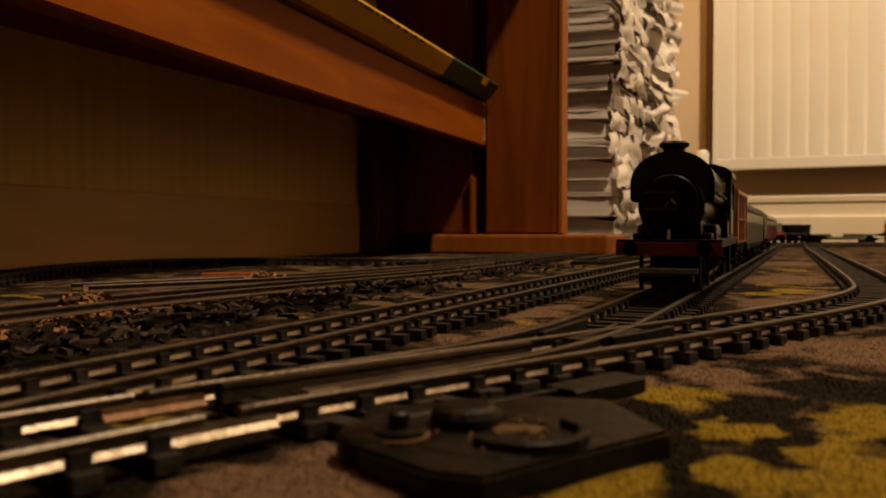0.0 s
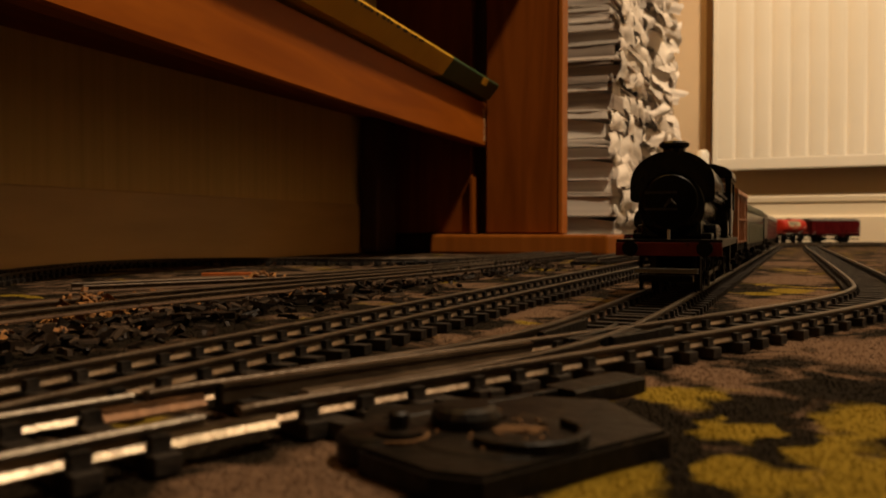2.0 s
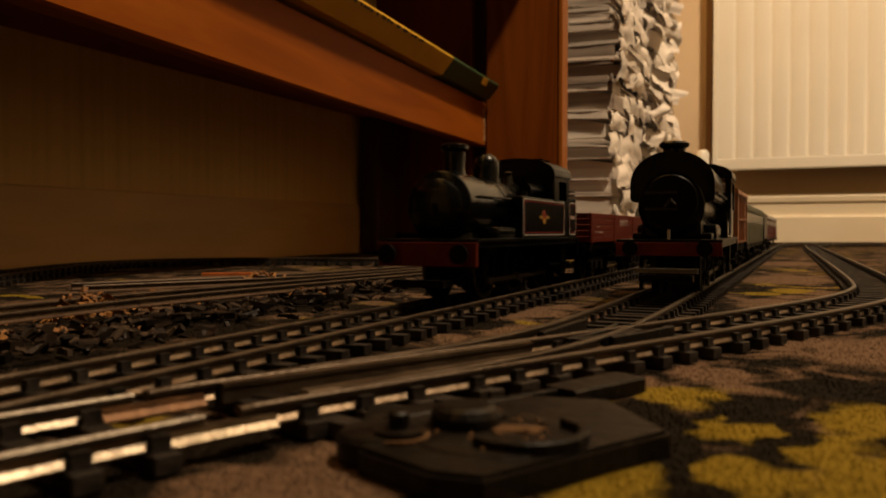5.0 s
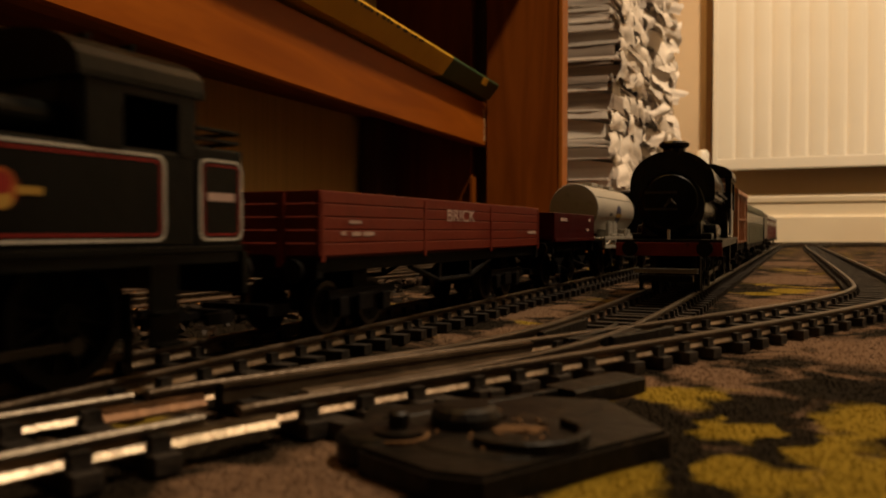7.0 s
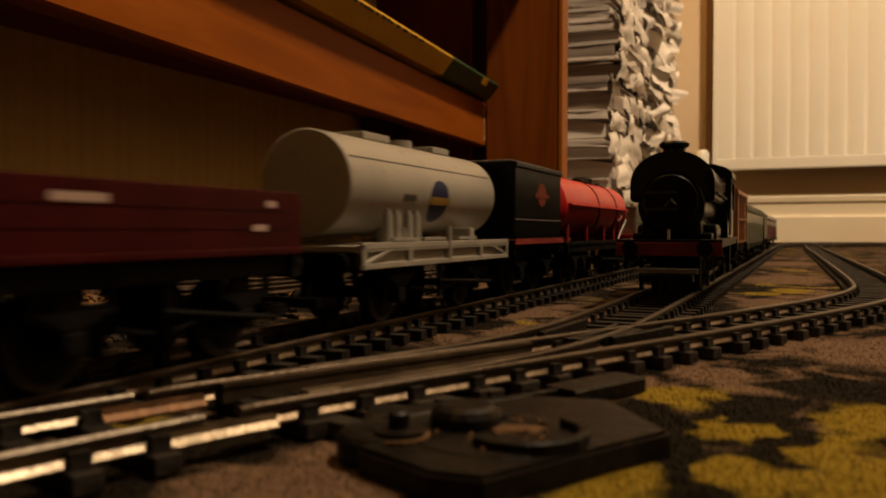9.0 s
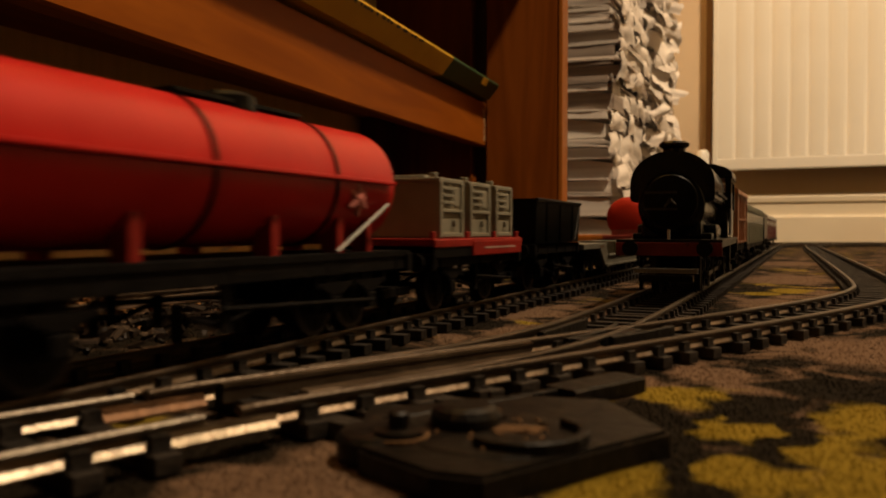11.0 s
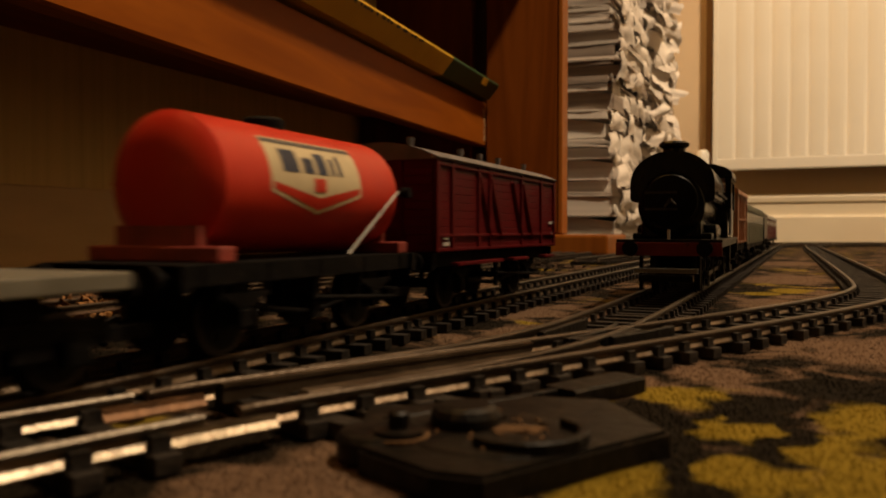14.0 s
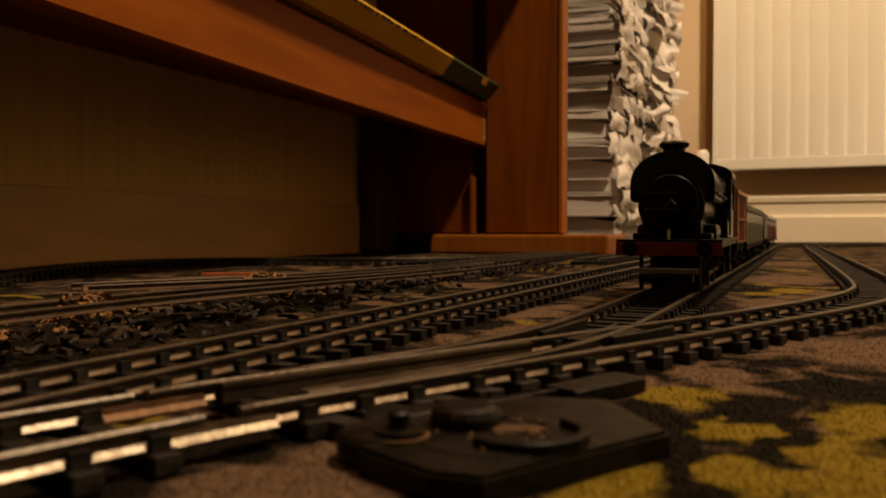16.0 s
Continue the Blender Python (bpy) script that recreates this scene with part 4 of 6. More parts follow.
def tank_locomotive():
    v = stock("tank_locomotive", "glossy black tank locomotive with white-and-red lined side tanks, running", "locomotive", GOODS)
    L = 109
    Y = lambda d: L / 2 - d
    footplate(v, L, 18.8, 15.5)
    zc = 28.4
    barrel(v, Y(72), Y(27), 9.8, zc, "loco_black", "boiler", 0.1)
    barrel(v, Y(27), Y(9), 10.5, zc, "loco_black", "smokebox", 0.8)
    turned(v, "smokebox_saddle", [(8.2, 18.5), (7.6, 21), (8.6, 24)], 0, Y(18), "loco_black")
    barrel(v, Y(9), Y(7.6), 8.2, zc, "loco_black", "smokebox_door", 1.5)
    bm = bmesh.new()
    for q in (-3, 3):
        abx(bm, -6, 7, Y(7.3), Y(6.7), zc + q - 0.4, zc + q + 0.4)
    amcyl(bm, (0, Y(7.4), zc), (0, Y(5.2), zc), 0.8)
    abx(bm, -0.4, 0.4, Y(5.6), Y(5.0), zc - 3, zc + 1)
    part("door_handle", bm, "loco_matt", v)
    turned(v, "chimney", [(4.6, 37.2), (3.6, 38.6), (3.2, 40.0), (3.4, 45.2), (4.3, 46.2), (4.3, 47.4), (3.4, 47.9)], 0, Y(20), "loco_black")
    turned(v, "dome", [(5.2, 36.5), (4.6, 38.6), (4.5, 42), (4.2, 44.2), (3.2, 46.1), (1.5, 47.1), (0.3, 47.3)], 0, Y(47), "loco_black")
    turned(v, "safety_valve", [(2.2, 36.8), (1.8, 38.5), (1.2, 41.5), (1.6, 42.2), (0.4, 42.8)], 0, Y(69), "brass")
    for d in (27, 40, 55):
        ring(v, Y(d), 10.0, zc, "loco_matt", 0.7, "boiler_band")
    for s in (-1, 1):
        part("side_tank", bx(min(s * 8.5, s * 14.5), max(s * 8.5, s * 14.5), Y(98), Y(42.3), 18.6, 32.6, 0.5), "loco_matt", v, "black side tank")
        part("splasher", bx(min(s * 8, s * 13.5), max(s * 8, s * 13.5), Y(40), Y(22), 18.6, 22.5, 1.5), "loco_black", v)
        bm = mcyl((s * 9.0, Y(61), 35.6), (s * 9.0, Y(77), 35.6), 2.3)
        part("tank_filler", mcyl((s * 11.3, Y(50), 32.4), (s * 11.3, Y(50), 34.4), 2.4), "loco_matt", v)
        part("tank_pipe", bm, "loco_matt", v)
        bm = bmesh.new()
        amcyl(bm, (s * 10.6, Y(14), 31.5), (s * 10.6, Y(42), 31.5), 0.35, n=8)
        part("handrail", bm, "rod_steel", v)
    part("bunker", bx(-14.5, 14.5, Y(109), Y(98.2), 18.6, 34.0, 0.4), "loco_matt", v)
    for zz in (35.2, 36.8):
        bm = bmesh.new()
        for s in (-1, 1):
            amcyl(bm, (s * 14, Y(99), zz), (s * 14, Y(108.5), zz), 0.35, n=6)
        amcyl(bm, (-14, Y(108.5), zz), (14, Y(108.5), zz), 0.35, n=6)
        part("bunker_rail", bm, "loco_matt", v)
    cab(v, Y(98), Y(78), 32.0, 41.8, 5.6, 14.2, "loco_matt")
    x = -14.52
    lining(v, x, Y(91.8), Y(43.3), 19.6, 31.9, "lining_cream", 0.34, 1.6)
    lining(v, x, Y(91.0), Y(44.1), 20.4, 31.1, "line_red", 0.30, 1.1, "inner_lining")
    lining(v, x, Y(108.8), Y(98.9), 19.6, 32.2, "lining_cream", 0.34, 1.6)
    lining(v, x, Y(108.0), Y(99.7), 20.4, 31.4, "line_red", 0.26, 1.0, "inner_lining")
    disc(v, x - 0.02, Y(66), 26.0, 2.3, 2.5, "emblem_orange")
    for q in (-1, 1):
        part("emblem_bar", bx(x - 0.16, x - 0.04, min(Y(66) + q * 2.0, Y(66) + q * 5.6), max(Y(66) + q * 2.0, Y(66) + q * 5.6), 25.4, 26.4), "badge_gold", v)
    disc(v, x - 0.10, Y(66), 24.7, 1.5, 1.1, "badge_gold")
    disc(v, x - 0.12, Y(66), 26.6, 1.4, 1.3, "line_red")
    bars(v, [(Y(103.8), 26.4, 6.2, 1.3)], x)
    driving_gear(v, [Y(24), Y(51), Y(80)], 9.3)
    steps(v, Y(92), 15.0, 18)
    buffers(v, L, 14.5, 2.8)
    return v


def plank_wagon():
    v = stock("brick_wagon", "long bauxite-red planked open wagon with white lettering", "wagon", GOODS)
    L, z0, z1 = 135.0, 16.2, 28.9
    n = 5
    h = (z1 - z0) / n
    for s in (-1, 1):
        for k in range(n):
            part("plank", bx(min(s * 14.3, s * 15.5), max(s * 14.3, s * 15.5), -L / 2, L / 2, z0 + k * h + 0.05, z0 + (k + 1) * h - 0.05, 0.22), "bauxite", v)
        part("side_lining", bx(min(s * 14.1, s * 14.6), max(s * 14.1, s * 14.6), -L / 2 + 1, L / 2 - 1, z0, z1 - 0.2), "bauxite", v)
        for y in (-L / 2 + 1.2, -22, 22, L / 2 - 1.2):
            part("side_strap", bx(min(s * 15.3, s * 15.68), max(s * 15.3, s * 15.68), y - 0.6, y + 0.6, z0 - 1, z1 - 0.6), "bauxite", v)
    for e in (-1, 1):
        for k in range(n):
            part("end_plank", bx(-14.2, 14.2, min(e * (L / 2 - 1.2), e * L / 2), max(e * (L / 2 - 1.2), e * L / 2), z0 + k * h + 0.12, z0 + (k + 1) * h - 0.12, 0.18), "bauxite", v)
        for x in (-7, 7):
            part("end_stanchion", bx(x - 0.9, x + 0.9, min(e * L / 2, e * (L / 2 + 0.7)), max(e * L / 2, e * (L / 2 + 0.7)), z0 - 2, z1 - 0.5), "bauxite", v)
    part("deck", bx(-14.2, 14.2, -L / 2 + 1, L / 2 - 1, 15.6, 16.6), "bauxite", v)
    side_text(v, "BRICK", 4.4, -15.58, L / 2 - 67.5, 24.9, "paint_faded", 1.55)
    bars(v, [(L / 2 - 13, 22.9, 5.0, 0.6), (L / 2 - 8.5, 20.6, 1.8, 0.8), (L / 2 - 13.4, 20.5, 3.6, 0.8), (L / 2 - 18.4, 20.5, 4.6, 0.8), (-L / 2 + 8, 20.6, 9, 0.8)], -15.56)
    # bogies under each end, trussing between
    for y in (-45, 45):
        for q in (-9, 9):
            wheelset(v, y + q, 5.4)
        for s in (-1, 1):
            bm = bmesh.new()
            abx(bm, s * 11.6 - 0.6, s * 11.6 + 0.6, y - 14, y + 14, 7.2, 9.2, 0.3)
            abx(bm, s * 11.8 - 0.8, s * 11.8 + 0.8, y - 3, y + 3, 4.2, 8.0, 0.3)
            for q in (-9, 9):
                abx(bm, s * 11.9 - 0.9, s * 11.9 + 0.9, y + q - 1.8, y + q + 1.8, 3.6, 7.6, 0.3)
            part("bogie_frame", bm, "chassis", v)
        part("bogie_bolster", bx(-11, 11, y - 3, y + 3, 8, 13), "chassis", v)
    for s in (-1, 1):
        bm = bmesh.new()
        part("solebar", bx(s * 13.4 - 0.8, s * 13.4 + 0.8, -L / 2 + 1, L / 2 - 1, 13.0, 16.0, 0.2), "chassis", v)
        for q in (-10, 10):
            part("queen_post", bx(s * 13.4 - 0.6, s * 13.4 + 0.6, q - 0.6, q + 0.6, 8.6, 13), "chassis", v)
        amcyl(bm, (s * 13.4, -26, 12.8), (s * 13.4, -10, 8.6), 0.7, n=8)
        amcyl(bm, (s * 13.4, 26, 12.8), (s * 13.4, 10, 8.6), 0.7, n=8)
        amcyl(bm, (s * 13.4, -10, 8.6), (s * 13.4, 10, 8.6), 0.7, n=8)
        part("truss_rod", bm, "chassis", v)
    for e in (-1, 1):
        part("headstock", bx(-15, 15, min(e * L / 2, e * (L / 2 - 2)), max(e * L / 2, e * (L / 2 - 2)), 12, 16, 0.2), "chassis", v)
    buffers(v, L, 13.5)
    return v


def small_wagon():
    v = stock("low_open_wagon", "short dark-crimson open wagon with white lettering marks", "wagon", GOODS)
    L, z0, z1 = 60.0, 18.6, 27.9
    for s in (-1, 1):
        part("side", bx(min(s * 14.4, s * 15.5), max(s * 14.4, s * 15.5), -L / 2, L / 2, z0 - 0.6, z1, 0.25), "crimson", v)
        for zz in (21.6, 24.7):
            part("plank_line", bx(min(s * 15.4, s * 15.62), max(s * 15.4, s * 15.62), -L / 2 + 1, L / 2 - 1, zz - 0.2, zz + 0.2), "crimson", v)
        part("curb_rail", bx(min(s * 14.6, s * 16), max(s * 14.6, s * 16), -L / 2, L / 2, z0 - 1.6, z0 - 0.4, 0.2), "crimson", v)
    for e in (-1, 1):
        part("end", bx(-14.4, 14.4, min(e * (L / 2 - 1.1), e * L / 2), max(e * (L / 2 - 1.1), e * L / 2), z0 - 0.6, z1, 0.25), "crimson", v)
    part("deck", bx(-14.4, 14.4, -L / 2 + 1, L / 2 - 1, z0 - 1.2, z0), "crimson", v)
    bars(v, [(L / 2 - 12, 25.4, 9, 1.2), (-L / 2 + 9, 25.6, 3.0, 1.1), (-L / 2 + 12, 21.6, 3.8, 1.1)], -15.6)
    underframe(v, L, 34, 17.0)
    part("brake_lever", mcyl((-14.6, 3, 9.5), (-14.6, -24, 6.0), 0.5, n=8), "chassis", v)
    return v


def silver_tank():
    v = stock("silver_tank_wagon", "silver-grey milk tank wagon with an oval blue badge", "tank wagon", GOODS)
    L = 88.0
    Y = lambda d: L / 2 - d
    r, zc = 11.7, 31.6
    barrel(v, Y(86), Y(2), r, zc, "tank_silver", dish=0.5)
    part("frame_plate", bx(-15.4, 15.4, -L / 2, L / 2, 16.6, 18.0, 0.2), "tank_silver", v)
    for s in (-1, 1):
        bm = bmesh.new()
        abx(bm, s * 15.0 - 0.5, s * 15.0 + 0.5, -L / 2, L / 2, 17.2, 18.6, 0.15)
        abx(bm, s * 15.0 - 0.5, s * 15.0 + 0.5, -L / 2, L / 2, 13.0, 14.2, 0.15)
        abx(bm, s * 14.2 - 0.3, s * 14.2 + 0.3, -L / 2, L / 2, 13.6, 17.8)
        for y in (-43.2, -22, 0, 22, 43.2):
            abx(bm, s * 15.0 - 0.5, s * 15.0 + 0.5, y - 0.7, y + 0.7, 13.2, 18.2, 0.1)
        for y, q in ((-36, -1), (36, 1)):
            amcyl(bm, (s * 15, y - q * 6, 17.4), (s * 15, y + q * 7, 14.0), 0.5, n=6)
        part("side_frame", bm, "tank_silver", v)
        for d in (14.5, 18.5, 24.5, 28.5):
            bottle = mcyl((s * 13.4, Y(d), 18.6), (s * 13.4, Y(d), 25.0), 1.3, 1.15, n=14)
            amcyl(bottle, (s * 13.4, Y(d), 25.0), (s * 13.4, Y(d), 26.0), 0.7, n=10)
            part("side_cylinder", bottle, "tank_silver", v, smooth=True)
        for y in (-20, 20):
            part("cradle", bx(min(s * 6, s * 13.5), max(s * 6, s * 13.5), y - 1.5, y + 1.5, 17.8, 22.0, 0.3), "tank_silver", v)
        bm = bmesh.new()
        for y in (-13, 8, 24):
            abx(bm, s * 13.6 - 1.6, s * 13.6 + 1.6, y - 6, y + 6, 18.9, 19.6)
        part("walkway", bm, "tank_silver", v)
    for d0, d1 in ((20, 33), (58, 69)):
        part("catwalk", bx(-4, 4, Y(d1), Y(d0), zc + r - 0.6, zc + r + 1.3, 0.3), "tank_silver", v)
    part("filler_hatch", mcyl((0, Y(46), zc + r - 0.5), (0, Y(46), zc + r + 1.6), 3.2), "tank_silver", v)
    a = radians(28)
    part("paint_line", bx(-r * math.cos(a) - 0.10, -r * math.cos(a) + 0.4, Y(84), Y(3), zc + r * math.sin(a) - 0.22, zc + r * math.sin(a) + 0.16), "ink", v)
    oval = lambda t: math.sqrt(max(0.0, 1 - (2 * t - 1) ** 2))
    curved(v, r, zc, Y(52.5), Y(40.5), lambda t: (28.8 - 5.4 * oval(t) - 0.01, 28.8 + 5.4 * oval(t)), 0.08, "badge_navy", "badge")
    curved(v, r, zc, Y(52.8), Y(40.2), lambda t: (27.8, 29.8), 0.16, "badge_gold", "badge_band")
    curved(v, r, zc, Y(33), Y(26), lambda t: (28.4, 29.9), 0.08, "ink", "lettering_bar")
    for d0, d1, z in ((9, 14, 26.6), (15, 27, 26.8), (54, 58, 27.0), (60, 66, 27.0), (68, 76, 27.0)):
        curved(v, r, zc, Y(d1), Y(d0), lambda t, z=z: (z, z + 0.7), 0.08, "paint_faded", "lettering_bar")
    underframe(v, L, 46, 16.5)
    part("ladder_post", mcyl((-15.3, Y(44), 14), (-15.3, Y(44), 22.5), 0.7, n=8), "tank_silver", v)
    return v


def black_tender():
    v = stock("locomotive_tender", "satin-black locomotive tender with a red edge and crest", "tender", GOODS)
    L = 52.0
    part("tank", bx(-15.2, 15.2, -L / 2, L / 2, 19.8, 42.2, 0.6), "loco_matt", v)
    part("flare", bx(-15.8, 15.8, -L / 2, L / 2, 41.2, 43.2, 0.5), "loco_matt", v)
    part("footplate", bx(-15.8, 15.8, -L / 2 - 1, L / 2 + 1, 18.4, 19.6), "loco_matt", v)
    for s in (-1, 1):
        part("red_edge", bx(min(s * 15.3, s * 16.0), max(s * 15.3, s * 16.0), -L / 2 - 1, L / 2 + 1, 16.8, 18.6), "beam_red", v, "red valance edge")
        part("moulding", bx(min(s * 15.1, s * 15.4), max(s * 15.1, s * 15.4), -L / 2, L / 2, 24.6, 25.0), "roof_grey", v)
    part("coal", bx(-12, 12, -L / 2 + 5, L / 2 - 8, 42.8, 44.6, 1.2), "ink", v)
    disc(v, -15.22, -2, 33.5, 4.5, 4.0, "crest_dull", "crest")
    part("crest_bar", bx(-15.45, -15.3, -10, 6, 32.4, 34.0), "crest_dull", v)
    underframe(v, L, 28, 17.5, lever=False)
    return v


def red_tank():
    v = stock("red_tank_wagon", "bright-red tank wagon with a black manhole dome", "tank wagon", GOODS)
    L = 125.0
    Y = lambda d: L / 2 - d
    r, zc = 13.0, 31.2
    barrel(v, Y(120), Y(5), r, zc, "tank_red", dish=3.2)
    for s in (-1, 1):
        part("seam_rail", bx(min(s * (r - 0.5), s * (r + 1.7)), max(s * (r - 0.5), s * (r + 1.7)), Y(118), Y(7), zc + 0.1, zc + 0.9, 0.2), "tank_red", v)
        for d in (14, 45, 78, 100, 112):
            part("cradle", bx(min(s * 7.0, s * 11.2), max(s * 7.0, s * 11.2), Y(d + 1.2), Y(d - 1.2), 16, 24.0, 0.5), "tank_red_matt", v)
        part("stay_rod", mcyl((s * 13.6, Y(116), 27.0), (s * 14.2, Y(94), 17.0), 0.36, n=8), "rod_grey", v)
    turned(v, "manhole", [(5.5, zc + r - 1), (5.4, zc + r + 1.6), (4.6, zc + r + 2.4), (2, zc + r + 2.8)], 0, Y(78), "loco_matt")
    part("catwalk", bx(-4.5, 4.5, Y(96), Y(60), zc + r + 0.0, zc + r + 0.7), "loco_matt", v)
    for d in (60, 96):
        ring(v, Y(d), r + 0.35, zc, "loco_matt", 1.0, "strap")
    for k in range(6):
        a = math.pi / 2 + k * math.pi / 3
        part("star_ray", mcyl((-12.5, Y(104.5), 27.8), (-12.5, Y(104.5) + 3.7 * math.cos(a), 27.8 + 3.7 * math.sin(a)), 1.7, 0.4, n=6), "star_pink", v)
    part("underbed", bx(-14.5, 14.5, -L / 2, L / 2, 15.4, 16.6), "chassis", v)
    underframe(v, L, 0, 16.0, axles=(-46, -32, 32, 46))
    return v


def container_wagon():
    v = stock("container_flat_wagon", "red flat wagon carrying three grey containers", "wagon", GOODS)
    L = 66.0
    Y = lambda d: L / 2 - d
    part("deck", bx(-15.2, 15.2, -L / 2, L / 2, 17.2, 19.2, 0.3), "tank_red_matt", v)
    for s in (-1, 1):
        part("side_beam", bx(min(s * 14.4, s * 15.5), max(s * 14.4, s * 15.5), -L / 2, L / 2, 16.9, 18.9, 0.3), "tank_red_matt", v)
        part("side_panel", bx(min(s * 14.6, s * 15.9), max(s * 14.6, s * 15.9), -L / 2 + 2, Y(24), 14.3, 18.4, 0.3), "tank_red_matt", v)
        part("dark_rail", bx(min(s * 14.4, s * 15.2), max(s * 14.4, s * 15.2), Y(24), L / 2, 14.2, 16.8, 0.2), "chassis", v)
        for d in (1.5, 23.5, 44, 64):
            part("stake", bx(min(s * 13.6, s * 14.6), max(s * 13.6, s * 14.6), Y(d + 1), Y(d - 1), 19, 21, 0.3), "tank_red_matt", v)
        part("lettering_bar", bx(min(s * 15.85, s * 15.96), max(s * 15.85, s * 15.96), Y(58), Y(32), 16.2, 16.7), "paint_faded", v)
    underframe(v, L, 36, 15.5)
    for d0, d1 in ((6, 21.5), (26, 41.5), (46, 60.5)):
        box_ = part("container", bx(-13.5, 13.5, Y(d1), Y(d0), 19.3, 33.6, 0.4), "container_grey", v, "grey ribbed container")
        for s in (-1, 1):
            for zz in (28.4, 30.2, 32.0):
                part("louvre", bx(min(s * 13.3, s * 14.3), max(s * 13.3, s * 14.3), Y(d0) - 8.5, Y(d0) - 1.8, zz - 0.4, zz + 0.4, 0.2), "container_grey", box_)
            part("side_bar", bx(min(s * 13.3, s * 14.2), max(s * 13.3, s * 14.2), Y(d1) + 1.4, Y(d0) - 1.4, 25.9, 26.8, 0.2), "container_grey", box_)
            part("base_bar", bx(min(s * 13.3, s * 14.2), max(s * 13.3, s * 14.2), Y(d1) + 1.4, Y(d0) - 1.4, 19.5, 20.6, 0.2), "container_grey", box_)
            part("door_panel", bx(min(s * 13.3, s * 13.8), max(s * 13.3, s * 13.8), Y(d1) + 2.2, Y(d0) - 9.3, 27.6, 32.6, 0.2), "container_grey", box_)
            part("latch", bx(min(s * 13.6, s * 14.5), max(s * 13.6, s * 14.5), Y(d1) + 6.0, Y(d1) + 7.2, 22.2, 24.0, 0.2), "container_grey", box_)
        for y in (Y(d1) + 0.9, Y(d0) - 0.9):
            part("corner_post", bx(-14.1, -12.8, y - 0.8, y + 0.8, 19.3, 33.8, 0.2), "container_grey", box_)
        part("lid", bx(-13.9, 13.9, Y(d1) - 0.2, Y(d0) + 0.2, 33.5, 34.8, 0.3), "container_grey", box_)
        part("hatch", bx(-8, 8, Y(d1) + 3, Y(d0) - 3, 34.7, 35.8, 0.4), "container_grey", box_)
        for s in (-1, 1):
            part("lifting_eye", bx(s * 11 - 1, s * 11 + 1, Y(d0) - 3, Y(d0) - 1.6, 34.6, 36.2, 0.3), "container_grey", box_)
    return v


def mineral_wagon():
    v = stock("black_mineral_wagon", "matt-black steel hopper wagon with a pale end stripe", "wagon", GOODS)
    L, z0, z1 = 58.0, 16.8, 32.2
    bm = bmesh.new()
    lo = [(-14.9, -L / 2 + 1.5), (14.9, -L / 2 + 1.5), (14.9, L / 2 - 0.5), (-14.9, L / 2 - 0.5)]
    hi = [(-15.5, -L / 2), (15.5, -L / 2), (15.5, L / 2), (-15.5, L / 2)]
    inn = [(-14.5, -L / 2 + 1), (14.5, -L / 2 + 1), (14.5, L / 2 - 1), (-14.5, L / 2 - 1)]
    rows = [[bm.verts.new((x * MM, y * MM, z * MM)) for x, y in ring_] for ring_, z in ((lo, z0), (hi, z1), (inn, z1), (inn, z1 - 3))]
    for a, b in zip(rows, rows[1:]):
        for i in range(4):
            bm.faces.new((a[i], a[(i + 1) % 4], b[(i + 1) % 4], b[i]))
    bm.faces.new(rows[0])
    bm.faces.new(rows[-1])
    bmesh.ops.recalc_face_normals(bm, faces=bm.faces[:])
    part("hopper", bm, "loco_matt", v)
    for s in (-1, 1):
        part("top_rim", bx(min(s * 14.6, s * 16), max(s * 14.6, s * 16), -L / 2, L / 2, z1 - 1, z1 + 0.2, 0.2), "loco_matt", v)
        for y in (-L / 2 + 12, -L / 2 + 29, L / 2 - 12):
            part("rib", bx(min(s * 14.6, s * 15.7), max(s * 14.6, s * 15.35), y - 0.5, y + 0.5, z0 + 0.5, z1 - 1), "loco_matt", v)
    part("pale_stripe", mcyl((-15.6, -L / 2 + 1.8, z1 - 1.2), (-15.3, -L / 2 + 8, z0 + 0.8), 0.16, n=6), "rod_dull", v)
    underframe(v, L, 34, 16.5)
    return v


